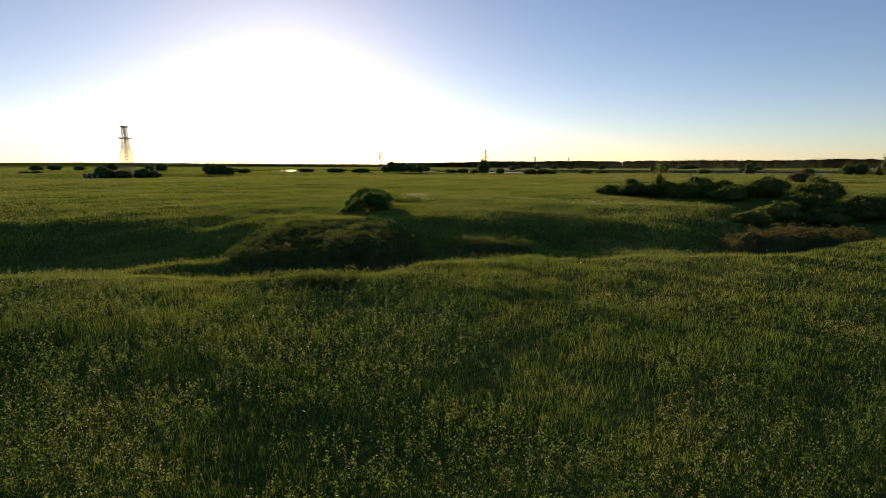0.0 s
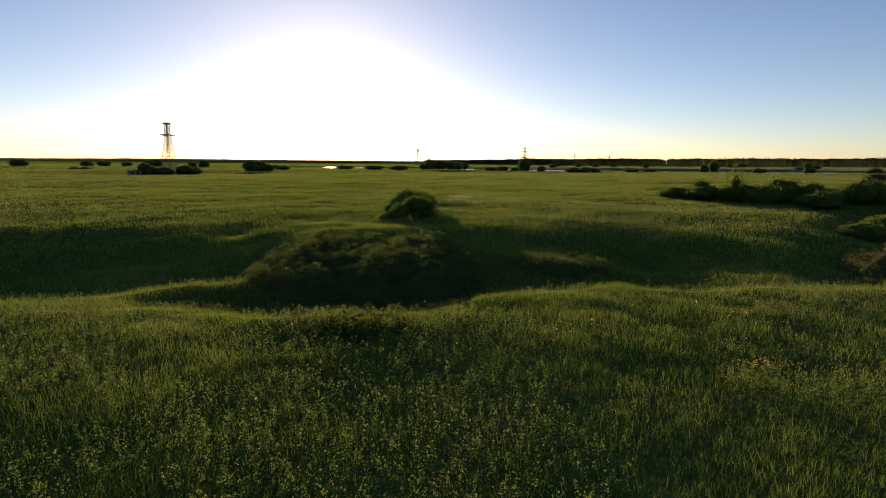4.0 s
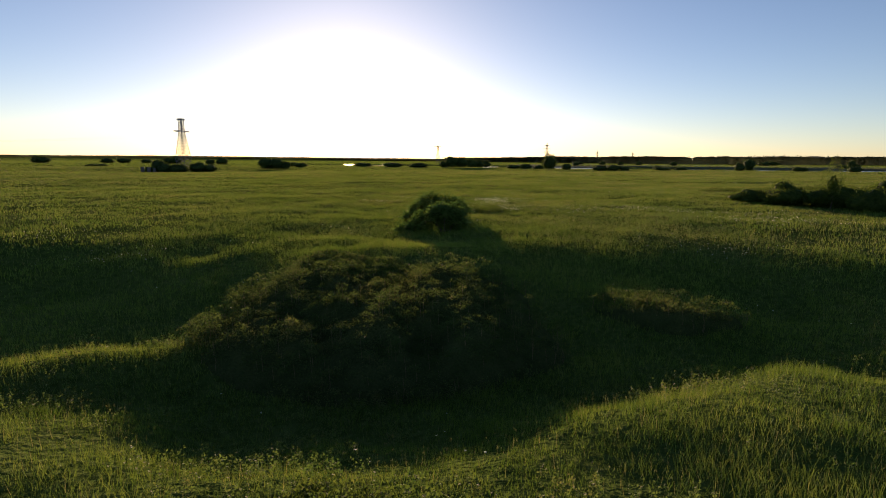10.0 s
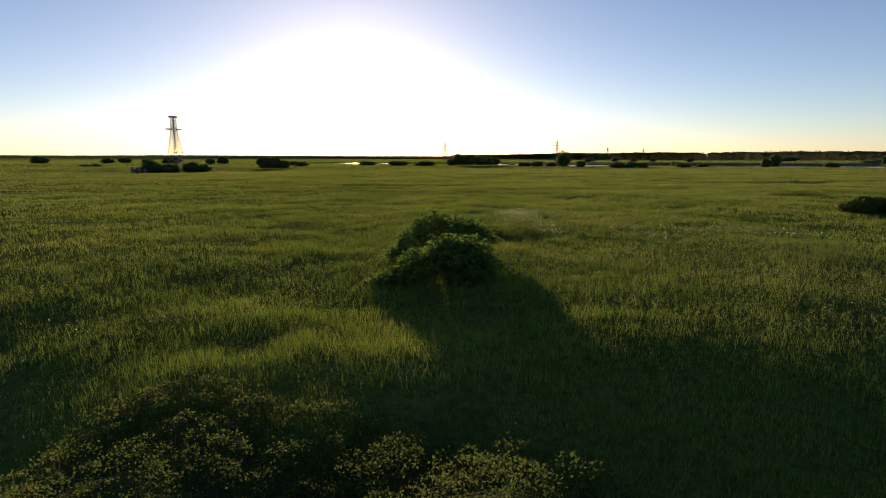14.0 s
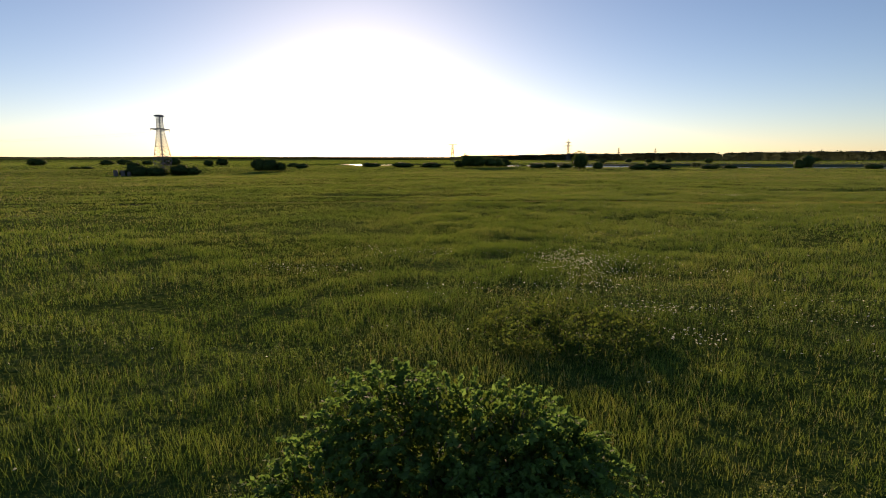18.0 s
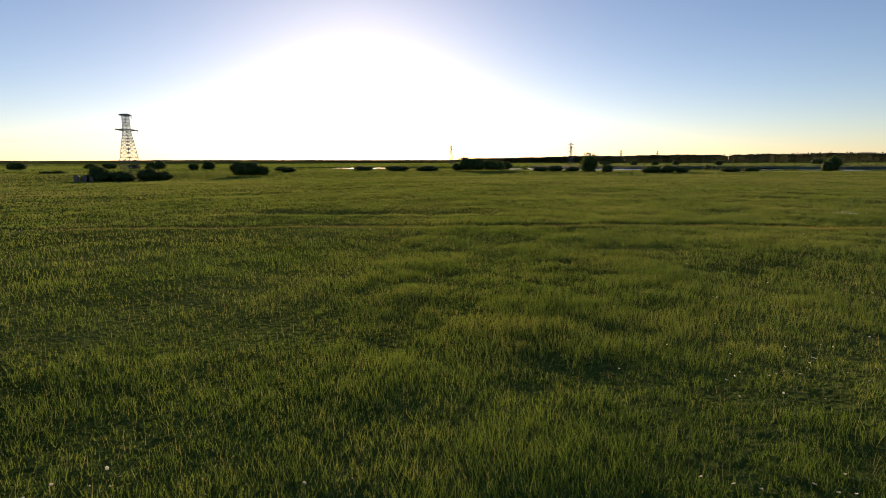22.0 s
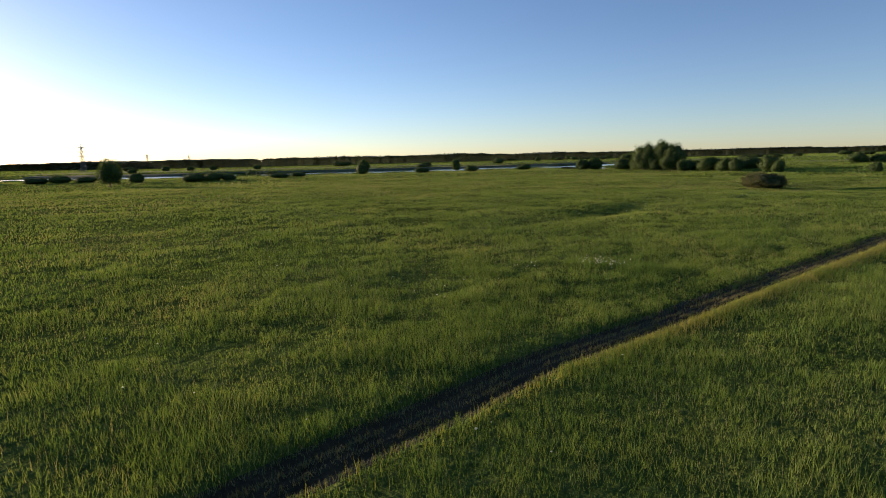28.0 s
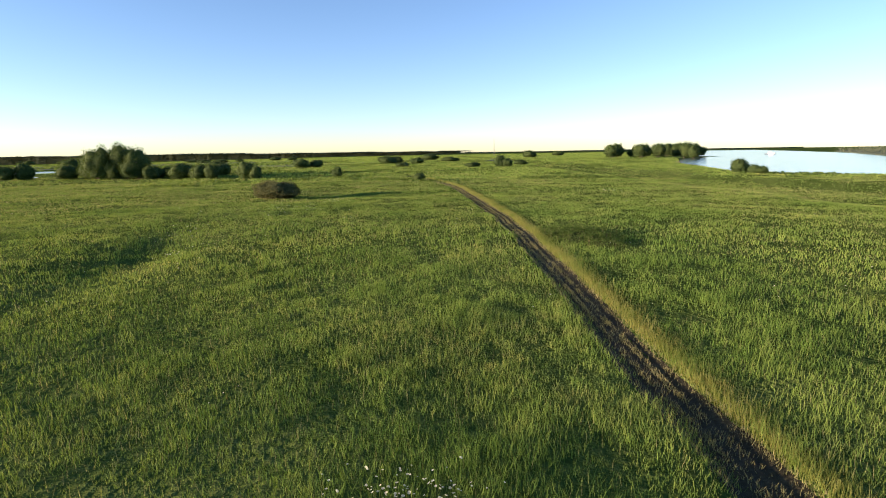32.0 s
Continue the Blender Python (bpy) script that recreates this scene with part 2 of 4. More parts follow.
def gully(x, y):
    """An old channel across the meadow: low floor, steep far bank."""
    swing = 3.0 * value_noise(x, y * 0, 17, 3) + 1.3 * value_noise(x, y * 0, 6, 4)
    far = 83 + 2.5 * smoothstep(9, 20, x) + 0.75 * np.clip(x - 36, 0, 70) + swing
    near = np.interp(x, [-34, -22, -13, -8, -4, 1.5, 6, 9, 20], [45, 43.6, 42.7, 43.6, 45.4, 48.3, 51.4, 53, 52.3]) + 0.5 * np.clip(x - 36, 0, 70)
    near = near + 0.7 * value_noise(x, y * 0.2, 9, 5) + 0.7 * value_noise(x, y, 3.6, 9)
    bench = smoothstep(-62, -24, x) * (1 - smoothstep(-21, -15, x))
    floor = near + 9.0 + 4.0 * bench
    down = smoothstep(near, floor, y)
    up = smoothstep(far - 18, far + 3, y)
    deep = 2.7 * (1 - 0.3 * smoothstep(14, 30, x))
    shelf = 1.1 * np.exp(-((x - 8) / 5) ** 2 - ((y - 69) / 3.4) ** 2) + 0.4 * value_noise(x, y, 6.5, 6) * np.exp(-((y - 77) / 14) ** 2)
    shelf = shelf + (1.45 + 0.075 * np.clip(x + 25, -14, 6)) * bench * np.exp(-((y - 57.2 - 0.25 * (x + 25)) / 2.5) ** 2)
    shelf = shelf + 1.5 * np.exp(-((x + 17) / 9) ** 2 - ((y - 76) / 6) ** 2) + 0.5 * value_noise(x, y, 4.5, 8) * np.exp(-((y - 76) / 9) ** 2)
    shelf = shelf + 0.3 * value_noise(x, y, 2.9, 10) * np.exp(-((y - 46) / 14) ** 2)
    return -deep * down * (1 - up) + shelf


def land(x, y):
    x, y = np.asarray(x, float), np.asarray(y, float)
    z = np.interp(y, [0, 15, 20, 26, 32, 38, 46, 52, 60, 75, 88, 98, 112, 145, 190], [-2.65, -2.45, -2.3, -2.05, -1.75, -1.58, -1.4, -1.28, -1.1, -0.75, -0.3, 0.05, 0.25, 0.25, 0]) * (1 - smoothstep(80, 200, x)) + gully(x, y)
    close = np.exp(-(path_gap(x, y) / 300) ** 2)
    z += close * (0.16 * value_noise(x + 0.3 * y, y, 13, 11) + 0.13 * value_noise(x, y, 5.5, 12) + 0.22 * value_noise(x, y, 41, 13))
    z += 0.25 * np.exp(-((x + 8) / 4.0) ** 2 - ((y - 43) / 2.5) ** 2)
    z -= 0.85 * np.exp(-(((x - 88) * 0.9 + (y - 248) * 0.25) / 17) ** 2 - ((y - 249 - 0.12 * (x - 88)) / 5.5) ** 2)
    z -= 0.9 * np.exp(-((x - 186) / 20) ** 2 - ((y - 243) / 9) ** 2)
    z -= 0.55 * np.exp(-((x + 40) / 30) ** 2 - ((y - 222) / 4) ** 2)
    z -= 1.2 * np.exp(-((x - 50) / 120) ** 2 - ((y - 535) / 90) ** 2)
    z -= 2.4 * np.exp(-((x + 250) ** 2 + (y - 465) ** 2) / 95 ** 2)
    far = np.hypot(x, y - 150)
    z += 6.0 * smoothstep(2200, 4500, far) * (0.8 + 0.4 * value_noise(x, y, 700, 14))
    z += 14 * smoothstep(2900, 4600, far) * (1 - smoothstep(-300, 900, x))
    z -= 1.7 * (1 - smoothstep(60, 200, line_gap(x, y, LAGOON))) * smoothstep(0, 40, line_gap(x, y, LAGOON) - 30)
    for line, w, slope in ((LAGOON, 30, 22), (POND, 20, 25), (GLINT, 55, 30)):
        g = line_gap(x, y, line) + 14 * value_noise(x, y, 60, 15)
        z = z - 4.2 * (1 - smoothstep(w, w + slope, g))
    d = line_gap(x, y, RIVER + RIVER[:1]) * np.where(inside(x, y, RIVER), -1, 1)
    z -= 1.3 * (1 - smoothstep(15, 150, d))
    wide = np.hypot(x - 27, y - 217)
    wide = wide + 2.5 * np.clip(wide - 1100, 0, None)
    z = np.where(d < 10 + 0.05 * wide, np.minimum(z, -3.0 + 2.6 * smoothstep(2 + 0.01 * wide, 10 + 0.05 * wide, d)), z)
    spit = line_gap(x, y, [(770, -100), (850, -180), (905, -230)])
    z = np.where(spit < 34, np.maximum(z, -1.3 - 3.0 * smoothstep(16, 34, spit)), z)
    lane = np.abs(y - track_y(x))
    on = (x > -330) & (x < 330)
    z = np.where(on & (lane < 2.2), z - 0.36 * (1 - smoothstep(1.05, 1.6, lane)), z)
    return z


def steps(lo, hi, core_lo, core_hi, core, grow):
    out = list(np.arange(core_lo, core_hi + 0.01, core))
    s, v = core, core_hi
    while v < hi:
        s = max(core, grow * (v - core_hi) + core)
        v += s
        out.append(min(v, hi))
    v = core_lo
    while v > lo:
        s = max(core, grow * (core_lo - v) + core)
        v -= s
        out.insert(0, max(v, lo))
    return np.array(out)


gx = steps(-4700, 4700, -60, 130, 1.9, 0.056)
gy = np.unique(np.round(np.concatenate([steps(-4700, 4700, 4, 262, 1.4, 0.045), np.arange(196, 214, 0.45)]), 2))
X, Y = np.meshgrid(gx, gy)
Z = land(X, Y)
nx, ny = len(gx), len(gy)
idx = np.arange(nx * ny).reshape(ny, nx)
quads = np.stack([idx[:-1, :-1], idx[:-1, 1:], idx[1:, 1:], idx[1:, :-1]], -1).reshape(-1, 4)
tagged(new("ground", np_mesh("ground", np.stack([X, Y, Z], -1).reshape(-1, 3), quads, M_SOIL, True)),
       "wide flat river meadow floor with an old channel", "ground", kind="structure")


def sheet(name, pts, z, label):
    bm = bmesh.new()
    bm.faces.new([bm.verts.new((x, y, z)) for x, y in pts])
    bmesh.ops.triangulate(bm, faces=bm.faces[:])
    return tagged(new(name, bm_mesh(name, bm, M_WATER)), label, "water", kind="structure")


SHORE = RIVER[:4] + [(312, 48), (388, 26), (500, 4), (716, -92), (1024, -216), (2030, -730)] + RIVER[10:]
sheet("river_water", SHORE, -2.0, "calm wide river reflecting the pale evening sky")


def ribbon(line, w, seed):
    """The outline of a strip of water along a line, its banks uneven."""
    p = np.array(line, float)
    s = np.concatenate([[0], np.cumsum(np.hypot(*np.diff(p, axis=0).T))])
    u = np.arange(0, s[-1], 9.0)
    q = np.stack([np.interp(u, s, p[:, 0]), np.interp(u, s, p[:, 1])], -1)
    t = np.gradient(q, axis=0)
    t /= np.linalg.norm(t, axis=1, keepdims=True)
    side = np.stack([-t[:, 1], t[:, 0]], -1)
    end = np.clip(np.minimum(u, s[-1] - u) / 30, 0.1, 1) ** 0.5
    one = q + side * (w * end * (1 + 0.3 * value_noise(u, u * 0, 45, seed)))[:, None]
    two = q - side * (w * end * (1 + 0.3 * value_noise(u, u * 0, 40, seed + 1)))[:, None]
    return [tuple(v) for v in one] + [tuple(v) for v in two[::-1]]


sheet("lagoon_water", ribbon(LAGOON, 36, 2), -2.0, "narrow still backwater beyond the meadow")
sheet("pond_water", ribbon(POND, 9, 4), -1.6, "small pond in the flood meadow")
sheet("pool_water", ribbon(GLINT, 17, 6), -0.9, "small still pool far out in the flood meadow")

# ---------------------------------------------------------------- grass


def blade_mesh(name, x, y, h, w, mat, lean=0.6, lift=-0.02, fan=None):
    """Blades that taper to a tip; where fan is set, whole tufts that spread towards the top."""
    n = len(x)
    z = land(x, y) + lift
    a = rng.uniform(0, 2 * np.pi, n)
    b = rng.uniform(0, 2 * np.pi, n)
    tip = h * lean * rng.uniform(0.2, 1.0, n)
    v = np.empty((n, 3, 3), np.float32)
    v[:, 0] = np.stack([x - np.cos(a) * w / 2, y - np.sin(a) * w / 2, z], -1)
    v[:, 1] = np.stack([x + np.cos(a) * w / 2, y + np.sin(a) * w / 2, z], -1)
    v[:, 2] = np.stack([x + np.cos(b) * tip, y + np.sin(b) * tip, z + h], -1)
    if fan is not None:
        k = np.flatnonzero(fan)
        side = np.stack([np.cos(a[k]) * w[k] / 2, np.sin(a[k]) * w[k] / 2, h[k] * rng.uniform(-0.14, 0.14, len(k))], -1)
        top = v[k, 2].copy()
        v[k, 2] = np.stack([x[k], y[k], z[k]], -1)
        v[k, 0], v[k, 1] = top - side, top + side
    return np_mesh(name, v.reshape(-1, 3), np.arange(3 * n).reshape(-1, 3), mat)


def scatter(x0, x1, y0, y1, density):
    n = int((x1 - x0) * (y1 - y0) * density)
    return rng.uniform(x0, x1, n), rng.uniform(y0, y1, n)


def dry_land(x, y):
    d = line_gap(x, y, LAGOON)
    return (d > 46) & ~inside(x, y, RIVER) & (line_gap(x, y, POND) > 14) & (line_gap(x, y, GLINT) > 40) & (line_gap(x, y, RIVER + RIVER[:1]) > 6)


def seen_side(x, y):
    """The part of the meadow in front of the flown line and at its sides."""
    return (y > 11) & (y > -0.8 * x - 20) & ((x < 0.95 * y + 12) | (y > 200 - 0.9 * (x - 26)))


rings = [(0, 10, 94, 0.5, 0.022), (10, 20, 66, 0.5, 0.026), (20, 36, 38, 0.47, 0.036), (36, 64, 17, 0.42, 0.07), (64, 115, 6.4, 0.33, 0.14), (115, 260, 1.8, 0.3, 0.33),
         (260, 620, 0.4, 0.42, 0.5), (620, 1500, 0.045, 0.5, 2.6)]
EAST = (55, 275, 105, 405)            # the slope that the last turn looks over has a finer sward
fine = [(64, 115, 19.0, 0.3, 0.068), (115, 260, 7.0, 0.26, 0.135)]
gxs, gys, ghs, gws, gls, gfs = [], [], [], [], [], []
for r0, r1, dens, hgt, wid in rings + fine:
    x, y = scatter(*EAST, dens) if wid in (0.068, 0.135) else scatter(-60 - r1, 80 + r1, 5, 217 + r1, dens) if r1 < 300 else scatter(-500, 680, -110, 780, dens) if r1 < 700 else scatter(-900, 1500, -100, 1500, dens)
    gap = path_gap(x, y)
    ok = (gap >= r0) & (gap < r1) & seen_side(x, y)
    if wid in (0.14, 0.33):
        ok &= ~((x > EAST[0]) & (x < EAST[1]) & (y > EAST[2]) & (y < EAST[3]))
    x, y = x[ok], y[ok]
    if r1 < 70:                       # gather the blades into loose tufts
        cell = 0.3 + 0.1 * (r0 > 18) + 0.25 * (r0 > 30)
        cx, cy = np.floor(x / cell), np.floor(y / cell)
        ha = np.sin(cx * 12.9898 + cy * 78.233) * 43758.5453
        hb = np.sin(cx * 39.346 + cy * 11.135) * 24634.6345
        tx_, ty_ = (cx + ha - np.floor(ha)) * cell, (cy + hb - np.floor(hb)) * cell
        x, y = tx_ + (x - (cx + 0.5) * cell) * 1.5, ty_ + (y - (cy + 0.5) * cell) * 1.5
    tuft = 0.5 + 0.5 * value_noise(x, y, 1.1, 21) + 0.35 * value_noise(x, y, 4.0, 22)
    lane = y - track_y(x)
    ok = (rng.uniform(0, 1, len(x)) < 0.35 + tuft) & ((lane > 1.05 - 0.38 * smoothstep(28, 42, x)) | (lane < -1.4)) & dry_land(x, y)
    ok &= (x > -22) | (y < 152) | (r1 > 65) | (rng.uniform(0, 1, len(x)) < 0.5)
    ok &= (y < 84) | (y > 128) | (rng.uniform(0, 1, len(x)) < 0.9 - 0.35 * smoothstep(-0.2, 0.5, value_noise(x, y, 6, 61)))
    ok &= (y > 46) | (rng.uniform(0, 1, len(x)) < 0.95 - 0.4 * smoothstep(-0.2, 0.5, value_noise(x, y, 6, 61)))
    x, y, tuft = x[ok], y[ok], tuft[ok]
    gxs.append(x)
    gls.append(np.full(len(x), 0.6 if r1 < 37 else 0.5 if r1 < 65 else 0.6))
    gfs.append((r0 > 60) & (rng.uniform(0, 1, len(x)) < 0.5))
    gys.append(y)
    ghs.append(hgt * (0.6 + 0.35 * tuft + 0.42 * value_noise(x, y, 2.6, 24) + 0.16 * value_noise(x, y, 0.9, 25)) * rng.uniform(0.7 + 0.15 * (r0 > 60), 1.22 - 0.08 * (r0 > 60), len(x)) * (1 + 0.25 * value_noise(x, y, 9, 23)))
    for px, py, pr in ((-14.2, 133.4, 2.2), (-8.3, 126.7, 1.2), (-9.4, 138.8, 1.4), (-15, 127.5, 2.6), (28, 196, 1.2), (60, 199.5, 1.6), (72, 196, 1.4)):     # hollows in the sward
        ghs[-1] *= 1 - 0.75 * np.exp(-(((x - px) / pr) ** 2 + ((y - py) / pr) ** 2) ** 2)
    lane = y - track_y(x)
    ghs[-1] *= 1 - 0.38 * ((np.abs(np.abs(lane - 4.0) - 0.7) < 0.17) & (x > 30) & (x < 150))     # an older wheel track beside the lane
    gws.append(wid * rng.uniform(0.6, 1.4, len(x)))
x, y = scatter(230, 1050, -160, 330, 0.4)
ok = dry_land(x, y) & (path_gap(x, y) > 200) & (land(x, y) > -1.9) & (rng.uniform(-0.8, 1, len(x)) < 0.3 + value_noise(x, y, 22, 66))
x, y = x[ok], y[ok]
for a, v in ((gxs, x), (gys, y), (ghs, rng.uniform(0.3, 0.7, len(x))), (gws, rng.uniform(0.4, 0.9, len(x))), (gls, np.full(len(x), 0.6)), (gfs, np.full(len(x), True))):
    a.append(v)
x, y = [np.concatenate(a) for a in zip(scatter(1000, 2600, -650, 750, 0.04), scatter(-2500, 600, 1400, 2900, 0.016), scatter(-1700, -850, 300, 1450, 0.05))]
ok = dry_land(x, y) & (land(x, y) > -1.9)
x, y = x[ok], y[ok]
for a, v in ((gxs, x), (gys, y), (ghs, rng.uniform(0.4, 0.8, len(x))), (gws, rng.uniform(1.5, 3.0, len(x))), (gls, np.full(len(x), 0.6)), (gfs, np.full(len(x), True))):
    a.append(v)
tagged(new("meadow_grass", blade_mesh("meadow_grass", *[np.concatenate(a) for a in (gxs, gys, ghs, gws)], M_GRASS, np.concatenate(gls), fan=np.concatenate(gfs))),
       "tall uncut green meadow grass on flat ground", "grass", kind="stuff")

x, y = scatter(-50, 90, 9, 262, 4)
ok = (path_gap(x, y) < 34) & seen_side(x, y) & (np.abs(y - track_y(x)) > 2) & (rng.uniform(-1, 1, len(x)) < value_noise(x, y, 11, 26) + 0.5 * value_noise(x, y, 2.5, 27))
x, y = x[ok], y[ok]
tagged(new("seed_stalks", blade_mesh("seed_stalks", x, y, rng.uniform(0.45, 0.75, len(x)), rng.uniform(0.010, 0.02, len(x)), M_PALE, 0.3)),
       "thin straw-coloured seed stalks standing above the grass", "grass", kind="stuff")
hx_, hy_ = scatter(-48, 60, 13, 200, 11)
gap = path_gap(hx_, hy_)
ok = (gap < 36) & seen_side(hx_, hy_) & (np.abs(hy_ - track_y(hx_)) > 1.6) & (rng.uniform(0, 1, len(hx_)) < np.clip(1.1 - gap / 40, 0, 1) * (1 - 0.7 * smoothstep(138, 160, hy_)) * (0.45 + 0.55 * smoothstep(50, 80, hy_)))
ok &= rng.uniform(-0.9, 1, len(hx_)) < value_noise(hx_, hy_, 7, 28) + 0.6 * value_noise(hx_, hy_, 1.6, 29)
hx_, hy_ = hx_[ok], hy_[ok]
n = len(hx_)
hz_ = land(hx_, hy_) + rng.uniform(0.42, 0.74, n) * (1 + 0.3 * value_noise(hx_, hy_, 2.6, 24))
ha, hl, hw = rng.uniform(0, 2 * np.pi, n), rng.uniform(0.05, 0.12, n), rng.uniform(0.007, 0.013, n)
dx, dy, lx, ly = np.cos(ha) * hw, np.sin(ha) * hw, rng.normal(0, 0.03, n), rng.normal(0, 0.03, n)
hv = np.stack([np.stack([hx_, hy_, hz_], -1), np.stack([hx_ + dx + lx / 2, hy_ + dy + ly / 2, hz_ + hl / 2], -1),
               np.stack([hx_ + lx, hy_ + ly, hz_ + hl], -1), np.stack([hx_ - dx + lx / 2, hy_ - dy + ly / 2, hz_ + hl / 2], -1)], 1)
tagged(new("grass_ears", np_mesh("grass_ears", hv.reshape(-1, 3), np.arange(4 * n).reshape(-1, 4), M_EAR)),
       "small olive ears at the tips of the meadow grass", "grass", kind="stuff")
sx, sy, sw = [], [], []
for r0, r1, dens, wid in ((34, 110, 3.0, 0.03), (110, 260, 1.3, 0.09), (260, 600, 0.16, 0.3)):
    x, y = scatter(-60 - r1, 80 + r1, max(9, 40 - r1), 217 + r1, dens)
    gap = path_gap(x, y)
    ok = (gap >= r0) & (gap < r1) & seen_side(x, y) & dry_land(x, y) & (np.abs(y - track_y(x)) > 2) & (rng.uniform(-1, 1, len(x)) < value_noise(x, y, 23, 26) + 0.5 * value_noise(x, y, 7, 27))
    sx.append(x[ok])
    sy.append(y[ok])
    sw.append(wid * rng.uniform(0.6, 1.4, ok.sum()))
x, y, w = [np.concatenate(a) for a in (sx, sy, sw)]
tagged(new("seed_heads", blade_mesh("seed_heads", x, y, rng.uniform(0.34, 0.52, len(x)), w, M_PALE, 0.5)),
       "pale ripening seed heads over the wide meadow", "grass", kind="stuff")

# ---------------------------------------------------------------- farm track
tx = np.arange(-330, 300, 0.7)
cols = np.array([-1.62, -1.45, -1.25, -1.05, -0.9, -0.7, -0.52, -0.35, 0.0, 0.35, 0.52, 0.7, 0.9, 1.05, 1.25, 1.45, 1.62])
tyc = track_y(tx) + 0.12 * value_noise(tx, tx * 0, 9, 31)
TX, TC = np.meshgrid(tx, cols, indexing="ij")
TYY = tyc[:, None] + TC
rut = np.maximum(np.maximum(np.exp(-((TC - 0.66) / 0.26) ** 2), np.exp(-((TC + 0.72) / 0.24) ** 2)), 0.8 * np.exp(-(TC / 0.14) ** 2))
TZ = land(TX, tyc[:, None] + 0 * TC) + 0.19 - 0.15 * rut + 0.03 * value_noise(TX * 3, TYY * 3, 1.7, 32) + 0.05 * smoothstep(1.3, 1.6, np.abs(TC))
ti = np.arange(TX.size).reshape(TX.shape)
tq = np.stack([ti[:-1, :-1], ti[1:, :-1], ti[1:, 1:], ti[:-1, 1:]], -1).reshape(-1, 4)
tagged(new("dirt_track", np_mesh("dirt_track", np.stack([TX, TYY, TZ], -1).reshape(-1, 3), tq, M_EARTH, True)),
       "rutted dark earth farm track with two wheel ruts", "track", kind="structure")

x = rng.uniform(-70, 270, 110000)
off = rng.choice([0.33, -0.34, -1.2, 1.1], len(x), p=[0.3, 0.3, 0.22, 0.18]) + rng.normal(0, 0.13, len(x))
ok = rng.uniform(-1, 0.6, len(x)) < value_noise(x * 2, off * 6, 1.9, 33)
x, off = x[ok], off[ok]
tagged(new("track_grass", blade_mesh("track_grass", x, track_y(x) + off, rng.uniform(0.10, 0.26, len(x)),
                                     rng.uniform(0.02, 0.05, len(x)), M_STRAW, 0.7, 0.14)),
       "short trampled grass between the wheel ruts", "grass", kind="stuff")
# dry grass on the sun-facing edge only, low sunlight put into its yellow
x = rng.uniform(-75, 270, 72000)
off = -1.35 - np.abs(rng.normal(0, 0.75, len(x)))
ok = rng.uniform(0, 1, len(x)) < 0.08 + 0.92 * smoothstep(8, 42, x)
x, off = x[ok], off[ok]
tagged(new("verge_grass", blade_mesh("verge_grass", x, track_y(x) + off, rng.uniform(0.28, 0.58, len(x)), rng.uniform(0.018, 0.04, len(x)), M_DRY_LIT, 0.4)),
       "dry grass on the track's sunward edge, sunlit yellow in its colour", "grass", kind="stuff")

# ---------------------------------------------------------------- leaves, trunks and crowns


def leaf_quads(at, out, size, droop=0.0):
    """Pointed leaves at the given places, facing roughly outwards."""
    n = len(at)
    d = out + rng.normal(0, 0.75, (n, 3))
    d[:, 2] -= droop
    d /= np.linalg.norm(d, axis=1, keepdims=True) + 1e-6
    s = np.cross(d, rng.normal(0, 1, (n, 3)))
    s /= np.linalg.norm(s, axis=1, keepdims=True) + 1e-6
    k = np.asarray(size) * rng.uniform(0.6, 1.4, n)
    k = k[:, None]
    v = np.stack([at - d * k * 0.5, at + s * k * 0.3, at + d * k * 0.5, at - s * k * 0.3], 1)
    return v.reshape(-1, 3)


def clump_leaves(clumps, n, size, inner=0.55, droop=0.0):
    """Leaves over the shells of many overlapping clumps (cx, cy, cz, rx, ry, rz)."""
    c = np.array(clumps, float)
    area = (c[:, 3] * c[:, 5] + c[:, 4] * c[:, 5] + c[:, 3] * c[:, 4])
    pick = rng.choice(len(c), n, p=area / area.sum())
    u = rng.normal(0, 1, (n, 3))
    u /= np.linalg.norm(u, axis=1, keepdims=True)
    r = rng.uniform(inner, 1.06, n) ** 0.6
    r *= 1 + 0.12 * np.sin(u[:, 0] * 7 + pick) * np.sin(u[:, 1] * 6 + pick * 2) * np.sin(u[:, 2] * 5)
    at = c[pick, :3] + u * c[pick, 3:] * r[:, None]
    ok = at[:, 2] > 0.05
    return leaf_quads(at[ok], u[ok], size, droop)


def tube(points, radii, sides=6):
    """A tapered round limb through the given points."""
    p = np.array(points, float)
    t = np.gradient(p, axis=0)
    t /= np.linalg.norm(t, axis=1, keepdims=True) + 1e-9
    ref = np.where(np.abs(t[:, 2:3]) > 0.9, [[1.0, 0, 0]], [[0, 0, 1.0]])
    a = np.cross(t, ref)
    a /= np.linalg.norm(a, axis=1, keepdims=True) + 1e-9
    b = np.cross(t, a)
    w = np.arange(sides) / sides * 2 * np.pi
    v = p[:, None] + np.array(radii)[:, None, None] * (np.cos(w)[None, :, None] * a[:, None] + np.sin(w)[None, :, None] * b[:, None])
    i = np.arange(len(p) * sides).reshape(len(p), sides)
    j = np.roll(i, -1, 1)
    f = np.stack([i[:-1], j[:-1], j[1:], i[1:]], -1).reshape(-1, 4)
    return v.reshape(-1, 3), f


def joined(pieces):
    vs, fs, n = [], [], 0
    for v, f in pieces:
        vs.append(v)
        fs.append(f + n)
        n += len(v)
    return np.concatenate(vs), np.concatenate(fs)


